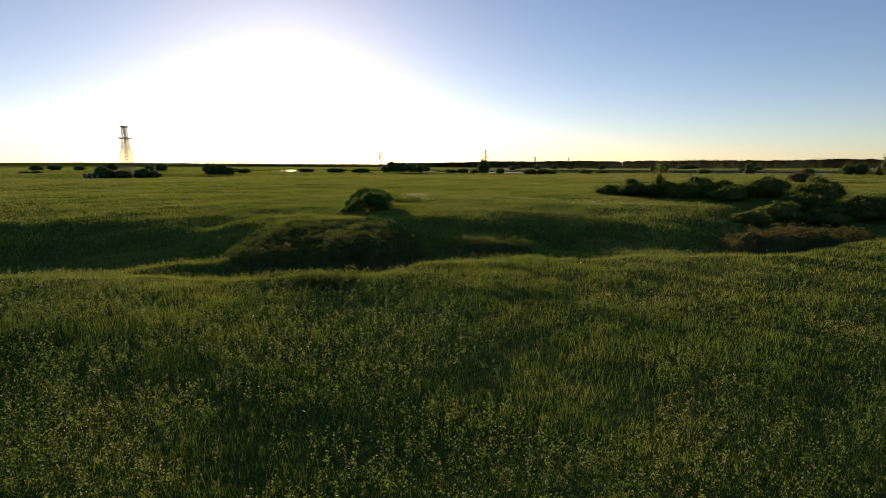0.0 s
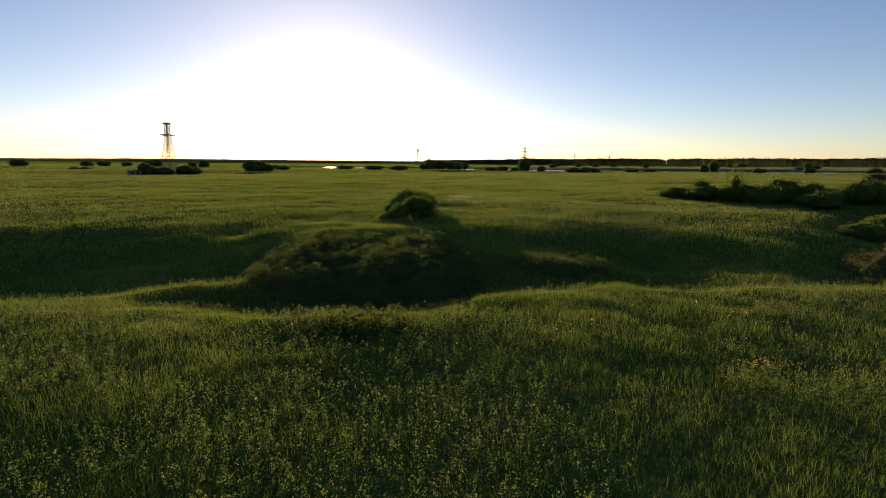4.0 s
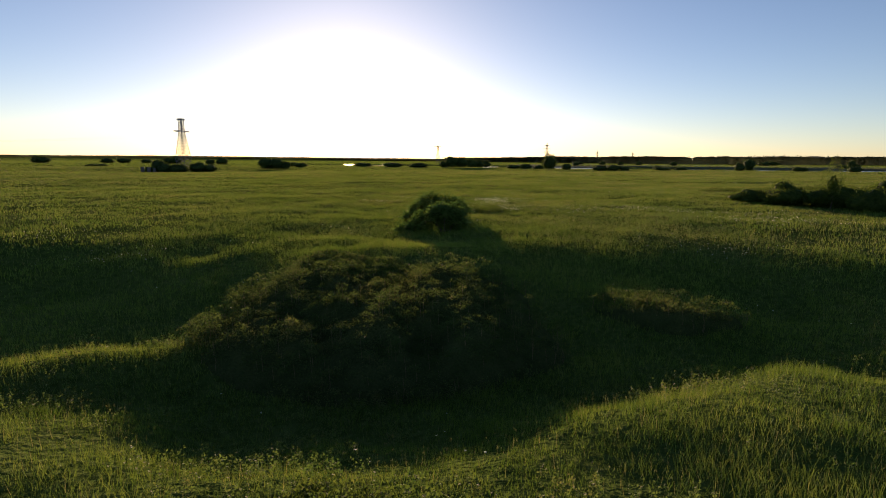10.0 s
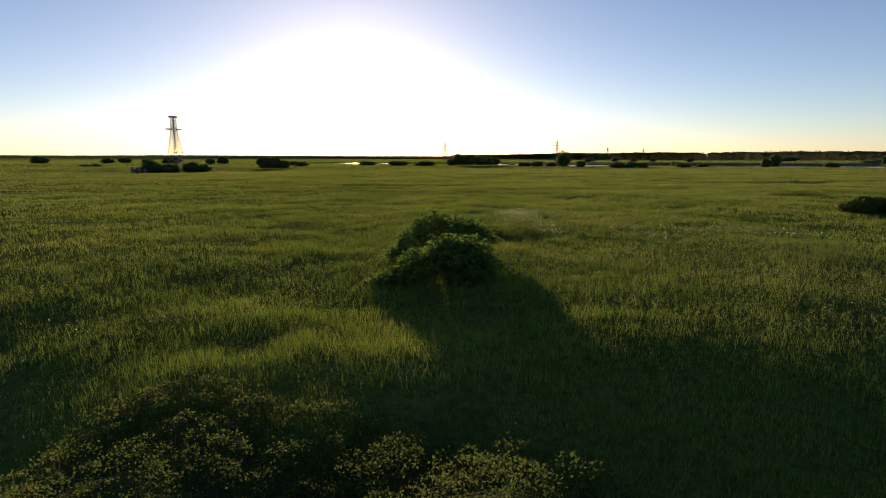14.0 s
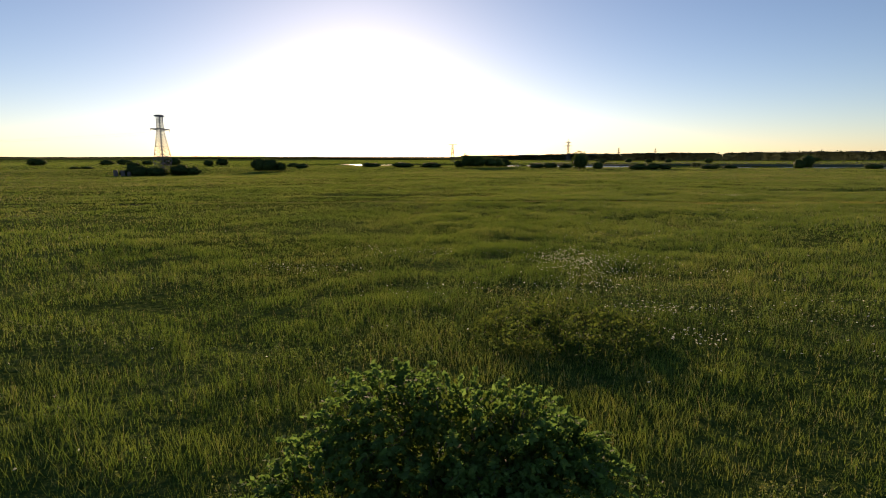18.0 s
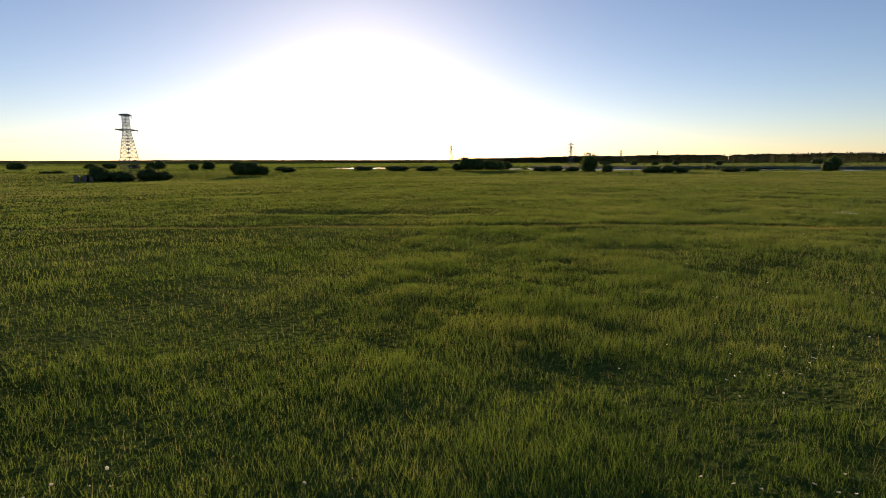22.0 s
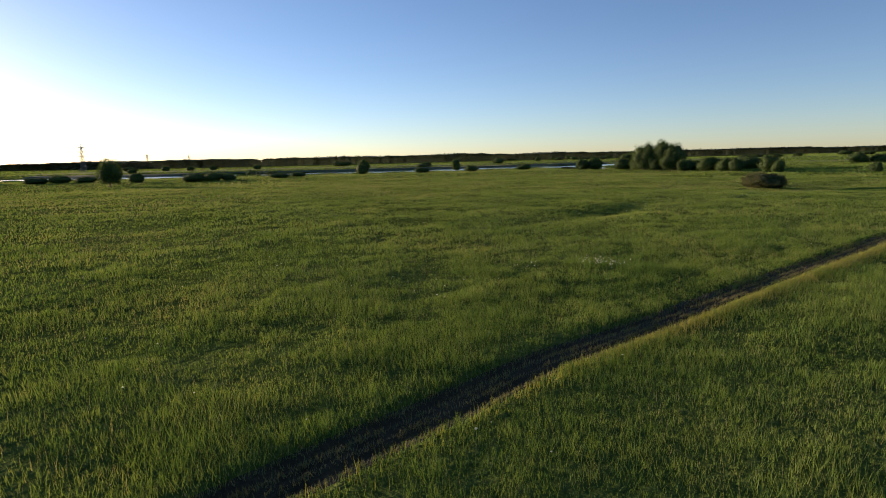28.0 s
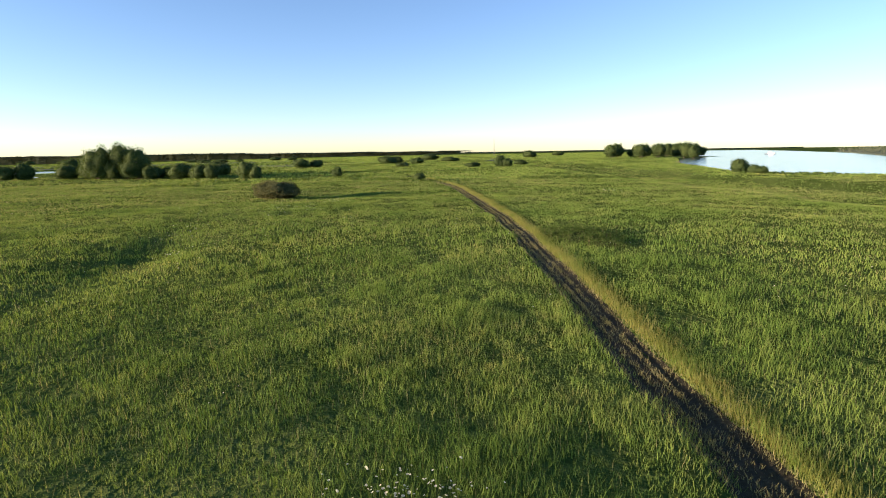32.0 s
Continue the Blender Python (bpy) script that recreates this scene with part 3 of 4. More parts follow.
def thing(name, x, y, z=None, label="", category="", group="", turn=0.0):
    e = new(name)
    e.matrix_basis = pose(x, y, float(land(x, y)) if z is None else z, 0, 0, turn)
    return tagged(e, label, category, group)


def limbs(h, w, stems, r, spread, seed):
    g = np.random.default_rng(seed)
    out = []
    for k in range(stems):
        a = g.uniform(0, 6.28)
        base = np.array([np.cos(a), np.sin(a), 0]) * (0.12 * w if stems > 1 else 0)
        end = base + np.array([np.cos(a) * w * spread, np.sin(a) * w * spread, h * g.uniform(0.72, 0.85)])
        mid = (base + end) / 2 + g.normal(0, 0.04 * h, 3) * (1, 1, 0)
        pts = [base - (0, 0, 0.3), base * 0.7 + mid * 0.3, mid, end]
        out.append(tube(pts, [r * 1.3, r, r * 0.65, r * 0.15]))
        for q in range(5):
            s = g.uniform(0.3, 0.9)
            st = base * (1 - s) + end * s
            b = g.uniform(0, 6.28)
            tip = st + np.array([np.cos(b) * w * 0.34, np.sin(b) * w * 0.34, h * g.uniform(0.08, 0.2)])
            out.append(tube([st, (st + tip) / 2 + (0, 0, 0.02 * h), tip], [r * 0.4, r * 0.25, r * 0.06], 4))
    return joined(out)


def crown_shape(h, w, low, seed, rough=1.0):
    """A rounded crown with uneven lumps that reaches down to the height low: the surface point for any direction."""
    g = np.random.default_rng(seed)
    lump = g.normal(0, 1, (30, 3))
    lump[:, 2] = np.abs(lump[:, 2]) * 1.1 - 0.2
    lump /= np.linalg.norm(lump, axis=1, keepdims=True)
    amp, tight = rough * g.uniform(0.08, 0.46, 30), g.uniform(5, 11, 30)
    small = g.normal(0, 1, (60, 3))
    small /= np.linalg.norm(small, axis=1, keepdims=True)
    bit = g.uniform(0.02, 0.14, 60)
    cz = low + (h - low) * 0.28

    def at(u):
        r = 0.58 + (amp * np.exp(-tight * (1 - u @ lump.T))).max(axis=-1) + (bit * np.exp(-55 * (1 - u @ small.T))).max(axis=-1)
        flat = np.hypot(u[..., 0], u[..., 1])
        skirt = np.where(u[..., 2] < 0, np.minimum(1 / np.maximum(flat, 1e-3), 1.9), 1.0)
        z = np.where(u[..., 2] > 0, cz + u[..., 2] * r * (h - cz) / 1.0, low * 0.7 + (cz - low * 0.7) * (1 + np.clip(u[..., 2] * 1.25, -1, 0)))
        return np.stack([u[..., 0] * r * skirt * w / 2, u[..., 1] * r * skirt * w / 2, z], -1)
    return at


def grow(name, h, w, low, seed, leaves, leaf, mat, stems=1, radius=0.2, spread=0.22, label="", category="tree", group="", core=10, rough=1.0, solid=0.86):
    """One tree or bush at the origin: stems with limbs, and a lumpy crown of leaves round a dense middle."""
    global rng
    rng = np.random.default_rng(seed)
    e = new(name)
    tagged(e, label, category, group)
    v, f = limbs(h * 0.7, w * 0.72, stems, radius, spread, seed)
    part("trunk" if stems == 1 else "branchwork", np_mesh("trunk", v, f, M_BARK, True), e)
    at = crown_shape(h, w, low, seed, rough)
    u = rng.normal(0, 1, (leaves, 3))
    u[:, 2] = u[:, 2] * 0.85 + 0.15
    u /= np.linalg.norm(u, axis=1, keepdims=True)
    p = at(u)
    mid = np.array([0, 0, low + (h - low) * 0.2])
    p = mid + (p - mid) * (rng.uniform(0.62, 1.07, leaves) ** 0.5)[:, None]
    p[:, 2] = np.maximum(p[:, 2], 0.02 * h)
    q = leaf_quads(p, u, leaf)
    a, b = np.meshgrid(np.linspace(0, 2 * np.pi, 2 * core + 1), np.linspace(-1.1, 1.5, core), indexing="ij")
    d = np.stack([np.cos(a) * np.cos(b), np.sin(a) * np.cos(b), np.sin(b)], -1)
    s = mid + (at(d) - mid) * solid
    s[..., 2] = np.maximum(s[..., 2], 0)
    i = np.arange(a.size).reshape(a.shape)
    inner = (s.reshape(-1, 3), np.stack([i[:-1, :-1], i[1:, :-1], i[1:, 1:], i[:-1, 1:]], -1).reshape(-1, 4))
    part("crown", np_mesh("crown", *joined([(q, np.arange(len(q)).reshape(-1, 4)), inner]), mat), e)
    return e


def set_at(e, x, y, turn=0.0, s=(1, 1, 1), sink=0.05):
    e.matrix_basis = Matrix.LocRotScale((x, y, float(land(x, y)) - sink), Euler((0, 0, turn)), Vector(s))
    return e


# models for repeats, 10 m high and wide; each later one is a copy at its own size
models = {
    "tree": [grow("willow_tree", 10, 10, 1.2, 100 + k, 1350, 0.56, M_WILLOW, 2, 0.22, rough=1.25,
                  label="broad grey-green willow tree on the flat meadow", group="meadow trees") for k in range(4)],
    "grove": [grow("grove_willow", 10, 10, 0.9, 300 + k, 5200, 0.28, M_WILLOW, 2, 0.22, rough=0.95, core=14,
                   label="tall dense willow in a grove at the meadow edge", group="grove trees") for k in range(2)],
    "bush": [grow("willow_bush", 10, 10, 0.3, 200 + k, 1150, 0.58, M_WILLOW, 6, 0.12, 0.2, rough=1.25,
                  label="rounded grey-green willow bush growing from the ground", category="bush", group="meadow bushes") for k in range(4)],
}
used = set()


def plant(kind, x, y, w, h, seed, label=""):
    m = models[kind][seed % len(models[kind])]
    a = seed * 1.7
    if m in used:
        e = copy_thing(m, Matrix())
        e.matrix_basis = Matrix()
    else:
        e = m
        used.add(m)
    set_at(e, x, y, a, (w / 8.2, w / 8.2, h / 8.3), 0.1)
    if label:
        e["label"] = label
    return e


# grove and bushes beyond the track
GROVE = "tall dense willow in a grove at the meadow edge"
for k, (x, y, w, h) in enumerate([(318, 361, 15, 13), (322, 369, 17, 15.5), (331, 374, 14, 15), (320, 379, 16, 14.5), (328, 365, 13, 13), (326, 387, 14, 12.5), (318, 372, 9, 9)]):
    plant("grove", x, y, w * 0.95, h * 1.02, k, GROVE)
for k, (x, y, w, h) in enumerate([(324, 353, 8, 5.2), (327, 346, 9, 5.6), (324, 339, 8, 5), (321, 331, 8, 5.4), (318, 324, 7, 4.6), (334, 392, 10, 6), (333, 404, 10, 7.5), (333, 426, 9, 8), (329, 434, 9, 7), (309, 335, 11, 7.4), (305, 324, 9, 7.2), (301, 317, 7, 6.6),
                                  (294, 298, 9, 7.3), (290, 293, 6, 6), (294, 256, 4.6, 5), (314, 352, 9, 6), (342, 345, 10, 6), (350, 330, 12, 6.5), (365, 450, 12, 6.4), (372, 340, 14, 7),
                                  (505, 316, 13, 7.2), (515, 306, 12, 6.4), (620, 250, 16, 7.8), (640, 242, 15, 7), (605, 219, 13, 5.7), (436, 158, 8, 8.2), (433, 153, 7, 6),
                                  (434, 178, 11, 3.3), (470, 230, 10, 3.5), (293, 61, 9, 6.6), (281, 61, 6, 4.2), (271, 64, 6, 3.2), (245, 217, 4.4, 2.8), (560, 120, 14, 5),
                                  (700, 180, 20, 6), (760, 260, 22, 7), (880, 200, 25, 9), (1007, 22, 26, 11.7), (1300, -100, 26, 11)]):
    plant("bush", x, y, w, h, k)
HEAD = "round bank-side willow on the river headland"
for k, (x, y, w, h) in enumerate([(806, -52, 18, 13), (826, -66, 20, 14.6), (784, -84, 20, 15), (880, -130, 22, 13), (868, -146, 20, 15), (960, -200, 22, 16), (985, -222, 24, 16.5),
                                  (1010, -250, 26, 17), (1030, -262, 26, 18), (930, -175, 20, 11), (838, -95, 16, 9), (806, -146, 20, 14), (788, -150, 18, 15), (770, -152, 15, 13), (838, -168, 18, 12), (856, -186, 20, 14), (872, -202, 18, 15), (888, -214, 20, 13), (902, -228, 18, 11)]):
    plant("tree", x, y, w, h + 3.5, k, HEAD)
# seen against the sun
for k, (x, y, w, h) in enumerate([(-203, 527, 13, 10.2), (-193, 524, 13, 9.6), (-186, 528, 9, 7.4), (-390, 829, 17, 9.6), (-386, 785, 11.6, 7.6), (-478, 860, 16, 11.5), (-492, 872, 18, 10.5),
                                  (-505, 880, 14, 8), (-41, 634, 13, 11.4), (-31, 636, 14, 10.6), (-20, 640, 13, 9.8), (-12, 650, 10, 8), (-50, 645, 10, 6.5), (-7, 688, 14, 8), (-729, 902, 20, 12), (-750, 915, 18, 11),
                                  (257, 612, 10, 11), (330, 573, 7.6, 10), (365, 421, 12, 11), (-680, 990, 22, 8), (-655, 1000, 22, 9), (-620, 1010, 18, 7)]):
    plant("tree", x, y, w, h, k)
for k, (x, y, w, h) in enumerate([(-206, 631, 13, 4.2), (-420, 612, 10, 2.6), (-435, 615, 11, 2.3), (100, 556, 13, 4.5), (112, 559, 12, 4.9), (122, 557, 10, 3.8), (25, 633, 13, 4), (38, 637, 13, 4.5), (52, 632, 12, 3.8),
                                  (156, 556, 13, 3.2), (74, 586, 8, 6), (229, 569, 8.7, 7), (205, 735, 12, 6), (222, 728, 12, 5.4), (180, 580, 11, 3.4), (270, 545, 12, 4), (300, 520, 10, 4.5), (345, 505, 12, 5),
                                  (-80, 655, 20, 5), (-110, 665, 22, 4.5), (-150, 690, 20, 4), (-240, 700, 14, 4.5), (380, 480, 9, 5)]):
    plant("bush", x, y, w, h, k)
g = np.random.default_rng(77)
for k in range(46):
    x, y = g.uniform(40, 1250), g.uniform(420, 1250)
    if line_gap(x, y, LAGOON) < 85 or y < 1050 - 0.75 * x or line_gap(x, y, POND) < 30:
        continue
    plant("bush" if k % 3 else "tree", x, y, g.uniform(9, 24), g.uniform(4, 9), k)

# a lone pair of stems in the open meadow
twin = grow("lone_tree", 13.4, 11.5, 2.2, 321, 3000, 0.5, M_WILLOW, 2, 0.3, 0.16, core=14, rough=1.2, solid=0.76,
            label="lone meadow tree with two dark trunks", category="tree")
set_at(twin, 51.5, 533, 0, (1.25, 1.25, 1.2))
# low osier clump in its hollow
osier = grow("osier_clump", 3.2, 12.5, 0.2, 322, 12000, 0.22, M_OSIER, 14, 0.05, 0.3, core=20, label="low wide brownish osier clump in a grassy hollow", category="bush")
set_at(osier, 172, 254, 0.4, (1.35, 1.1, 1.5))

# bushes in the channel's side arm
SIDE = [("tree", 53, 128, 5.0, 7.6), ("bush", 46, 142, 8, 3.8), ("bush", 50, 136, 9, 4.4), ("bush", 55, 131, 9, 4.8), ("bush", 61, 127, 10, 5.2), ("bush", 67, 124, 10, 5.2), ("bush", 73, 120, 10, 5.0),
        ("bush", 80, 128, 9, 5.2), ("bush", 87, 122, 11, 4.8), ("bush", 68, 101, 10, 4.2), ("bush", 75, 96, 12, 4.8), ("bush", 83, 99, 11, 4.8), ("bush", 75, 108, 10, 4.4),
        ("bush", 61, 113, 9, 4.2), ("bush", 93, 106, 12, 5), ("bush", 52, 89, 7, 2.6), ("bush", 59, 93, 8, 3.2), ("bush", 66, 91, 9, 3.4), ("bush", 56, 122, 8, 3.8), ("bush", 64, 118, 8, 4.0)]
sidekinds = [grow("channel_bush", 4, 8, 0.1, 400 + k, 4600, 0.25, M_DARK, 9, 0.06, 0.24, core=14, rough=1.5, label="dark green leafy bush in the old channel", category="bush", group="channel bushes") for k in range(3)]
thin = grow("sapling", 7.6, 3.0, 2.2, 410, 1500, 0.24, M_DARK, 1, 0.07, 0.05, rough=1.8, solid=0.45, label="thin upright sapling above the channel bushes", category="tree")
n_side = 0
for kind, x, y, w, h in SIDE:
    if kind == "tree":
        set_at(thin, x, y)
        continue
    m = sidekinds[n_side % 3]
    e = m if n_side < 3 else copy_thing(m, Matrix())
    set_at(e, x, y, n_side * 2.1, (w / 8.6, w / 8.6, h / 4.5 * (0.85, 1.08, 0.92, 1.12)[n_side % 4]), 0.1)
    n_side += 1


# ---------------------------------------------------------------- the bush that is flown over
def shoots(centre, radii, n, leaf, length, seed):
    """Arching leafy shoots that stand out of a rounded bush."""
    g = np.random.default_rng(seed)
    u = g.normal(0, 1, (n, 3))
    u[:, 2] = np.abs(u[:, 2]) * 0.9 + 0.05
    u /= np.linalg.norm(u, axis=1, keepdims=True)
    start = np.array(centre) + u * radii * g.uniform(0.72, 1.0, n)[:, None]
    way = u * (1, 1, 0.8) + g.normal(0, 0.35, (n, 3)) + (0, 0, 0.35)
    way /= np.linalg.norm(way, axis=1, keepdims=True)
    ln = length * g.uniform(0.5, 1.3, n)
    at, out = [], []
    for s in np.linspace(0.08, 1, 13):
        p = start + way * (ln * s)[:, None]
        p[:, 2] -= 0.42 * ln * s ** 2.2
        side = np.cross(way, (0, 0, 1.0))
        for k in (-1, 1):
            at.append(p + side * k * 0.055 + g.normal(0, 0.02, (n, 3)))
            out.append(side * k + way * 0.6)
    sticks = []
    for k in range(0, n, 2):
        pts = [start[k] + way[k] * ln[k] * s - np.array([0, 0, 0.42 * ln[k] * max(s, 0) ** 2.2]) for s in (-0.5, 0.2, 0.6, 1)]
        sticks.append(tube(pts, [0.012, 0.009, 0.006, 0.002], 3))
    v = leaf_quads(np.concatenate(at), np.concatenate(out) * 1.5, leaf, 0.5)
    return v, joined(sticks)


def near_bush(name, x, y, lumps, n_shoots, n_fill, leaf, seed, label):
    global rng
    rng = np.random.default_rng(seed)
    z0 = float(land(x, y))
    e = thing(name, x, y, z0, label, "bush")
    vs, twigs = [], []
    for k, (cx, cy, cz, rx, ry, rz) in enumerate(lumps):
        v, t = shoots((cx, cy, cz), np.array([rx, ry, rz]), n_shoots, leaf, 0.85, seed + k)
        vs.append(v)
        twigs.append(t)
    # inner leaves get a darker green than the shoots, standing in for shade
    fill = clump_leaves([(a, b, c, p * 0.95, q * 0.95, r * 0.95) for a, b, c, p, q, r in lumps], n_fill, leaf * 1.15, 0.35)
    part("inner_shade_fill", np_mesh("inner_shade_fill", fill, np.arange(len(fill)).reshape(-1, 4), M_DARK), e, "inner leaves with shade put into their dark green")
    q = np.concatenate(vs)
    part("crown", np_mesh("crown", q, np.arange(len(q)).reshape(-1, 4), M_LEAF), e)
    v, f = joined(twigs)
    tagged(part("twig_mass", np_mesh("twig_mass", v, f, M_BARK), e), kind="stuff")
    v, f = limbs(max(l[2] for l in lumps), 3.5, 9, 0.05, 0.35, seed)
    part("branchwork", np_mesh("branchwork", v, f, M_BARK, True), e)
    return e


near_bush("leafy_bush", -10.5, 101.8, [(0.2, 0, 1.8, 2.3, 2.0, 1.8), (-1.4, 0.3, 2.35, 1.4, 1.3, 1.25), (1.4, 0.2, 1.7, 1.5, 1.4, 1.4), (-2.6, -1.2, 1.3, 1.2, 1.3, 1.2),
                                        (-3.4, -3.0, 0.6, 1.0, 1.2, 0.8), (2.6, 0.5, 1.2, 1.0, 1.2, 1.2), (0.3, -1.6, 1.2, 1.8, 1.2, 1.3)], 130, 10000, 0.15, 51,
          "dense green bush with arching leafy shoots on the bank")
near_bush("leafy_bush", -9.2, 93.2, [(0, 0, 1.7, 1.6, 1.5, 1.55), (-0.7, -0.5, 2.2, 1.0, 0.9, 1.05), (0.9, -0.5, 2.0, 1.1, 1.0, 1.1), (-2.3, -0.2, 1.2, 1.3, 1.2, 1.1),
                                      (-3.7, 0.2, 0.4, 1.0, 1.2, 0.5), (-5.0, 0.6, 0.05, 0.7, 0.8, 0.3), (1.3, 0.2, 1.0, 1.2, 1.2, 1.0)], 120, 9000, 0.15, 61,
          "smaller green bush with arching shoots below the bank")


# ---------------------------------------------------------------- weed thickets
def thicket(name, cx, cy, rx, ry, top, n, per, leaf, mat, seed, label, turn=0.0, rise=0.0):
    """Many leafy weed heads that make one uneven thicket on sloping ground, its top rising towards +y."""
    global rng
    rng = np.random.default_rng(seed)
    e = thing(name, cx, cy, 0, label, "thicket")
    g = np.random.default_rng(seed)
    r, a = np.sqrt(g.uniform(0, 1, n)), g.uniform(0, 6.28, n)
    edge = lambda q: 1 + 0.16 * value_noise(np.cos(q) * 2.2 + 9, np.sin(q) * 2.2 + 9, 1.0, seed + 2)
    u, v = r * np.cos(a) * edge(a), r * np.sin(a) * edge(a)
    px = u * rx * np.cos(turn) - v * ry * np.sin(turn)
    py = u * rx * np.sin(turn) + v * ry * np.cos(turn)

    def top_at(px, py, r):
        gz = land(cx + px, cy + py)
        hill = np.sqrt(np.clip(1 - r ** 6, 0.03, 1))
        return gz, gz + np.maximum(top + rise * py - gz, 0.3) * hill * (1 + 0.34 * value_noise(px, py, 1.5, seed) + 0.3 * value_noise(px, py, 3.6, seed + 1) - 0.12 * (np.abs(value_noise(px, py, 2.3, seed + 3)) < 0.12))
    gz, tops = top_at(px, py, r)
    tops = np.maximum(tops + 0.27 * g.normal(0, 1, n), gz + 0.5)
    # an added opaque sheet below the heads stops the sun, leaving dark gaps
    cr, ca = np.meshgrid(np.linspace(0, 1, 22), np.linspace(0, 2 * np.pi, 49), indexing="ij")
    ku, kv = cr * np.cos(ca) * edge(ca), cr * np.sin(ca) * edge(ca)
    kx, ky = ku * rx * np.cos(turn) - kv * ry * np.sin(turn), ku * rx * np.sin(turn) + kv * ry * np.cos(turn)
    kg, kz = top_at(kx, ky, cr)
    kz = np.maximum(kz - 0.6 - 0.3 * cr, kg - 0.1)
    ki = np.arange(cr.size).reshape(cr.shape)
    part("inner_shade_fill", np_mesh("inner_shade_fill", np.stack([kx, ky, kz], -1).reshape(-1, 3), np.stack([ki[:-1, :-1], ki[1:, :-1], ki[1:, 1:], ki[:-1, 1:]], -1).reshape(-1, 4), M_INNER, True), e)
    m = int(rx * ry * 75)
    fr, fa = np.sqrt(g.uniform(0, 1, m)), g.uniform(0, 6.28, m)
    fu, fv = fr * np.cos(fa) * edge(fa), fr * np.sin(fa) * edge(fa)
    fx, fy = fu * rx * np.cos(turn) - fv * ry * np.sin(turn), fu * rx * np.sin(turn) + fv * ry * np.cos(turn)
    fg, fz = top_at(fx, fy, fr)
    fz = np.maximum(fz - 0.55 - 0.3 * fr, fg) + g.uniform(0, 0.35, m)
    s = g.uniform(0.26, 0.58, n)
    at, out, stems = [np.stack([fx, fy, fz], -1)], [g.normal(0, 1, (m, 3)) + (0, 0, 0.5)], []
    for k in range(n):
        m = per
        w = g.normal(0, 1, (m, 3))
        w /= np.linalg.norm(w, axis=1, keepdims=True)
        w[:, 2] = np.abs(w[:, 2]) - 0.35
        at.append(np.array([px[k], py[k], tops[k] - s[k] * 0.6]) + w * s[k] * g.uniform(0.5, 1.1, (m, 1)) * (1, 1, 0.8))
        out.append(w + (0, 0, 0.4))
        low = g.normal(0, 0.4, (m // 4, 3)) * (1, 1, 0) + np.array([px[k], py[k], 0])
        low[:, 2] = gz[k] + (tops[k] - gz[k]) * g.uniform(0.1, 0.85, m // 4)
        at.append(low)
        out.append(g.normal(0, 1, (m // 4, 3)))
        if k % 3 == 0:
            stems.append(tube([(px[k], py[k], gz[k] - 0.1), (px[k] + 0.1, py[k], (gz[k] + tops[k]) / 2), (px[k], py[k] + 0.1, tops[k])], [0.015, 0.012, 0.005], 3))
    q = leaf_quads(np.concatenate(at), np.concatenate(out), leaf)
    part("leaves", np_mesh("leaves", q, np.arange(len(q)).reshape(-1, 4), mat), e)
    v, f = joined(stems)
    tagged(part("stalk_mass", np_mesh("stalk_mass", v, f, M_STALK), e), kind="stuff")
    return e


thicket("weed_thicket", -12.0, 65.7, 11.4, 10.2, -0.3, 1650, 52, 0.09, M_WEED, 71, "mounded thicket of tall yellow-green weeds in the channel", 0.12, 0.08)
thicket("weed_hump", -8.0, 42.0, 2.7, 1.8, -0.6, 130, 44, 0.11, M_DARK, 72, "low hump of tall weeds in the grass", 0.05)
thicket("dock_patch", 47, 70, 12, 6, -0.6, 340, 30, 0.14, M_DOCK, 73, "rust-tipped dock and tall weeds in the channel", 0.4)
thicket("weed_patch", 7.6, 68.6, 5.0, 2.8, -1.15, 120, 36, 0.11, M_WEED, 74, "pale tall weeds on the channel's bank shelf", -0.2)
thicket("nettle_patch", -6.0, 117.4, 4.4, 4.4, 0.75, 170, 34, 0.13, M_DARK, 75, "dark green nettle patch in the open meadow", 0.3)
thicket("nettle_patch", 93, 197, 8, 4.5, 0.95, 200, 34, 0.14, M_DARK, 76, "dark green nettle patch beside paler grass", 0.2)
thicket("nettle_patch", 58, 183.5, 6.0, 2.6, 0.8, 130, 34, 0.13, M_DARK, 77, "dark green nettle patch beside paler grass", 0.1)

# ---------------------------------------------------------------- flowers
rng = np.random.default_rng(91)


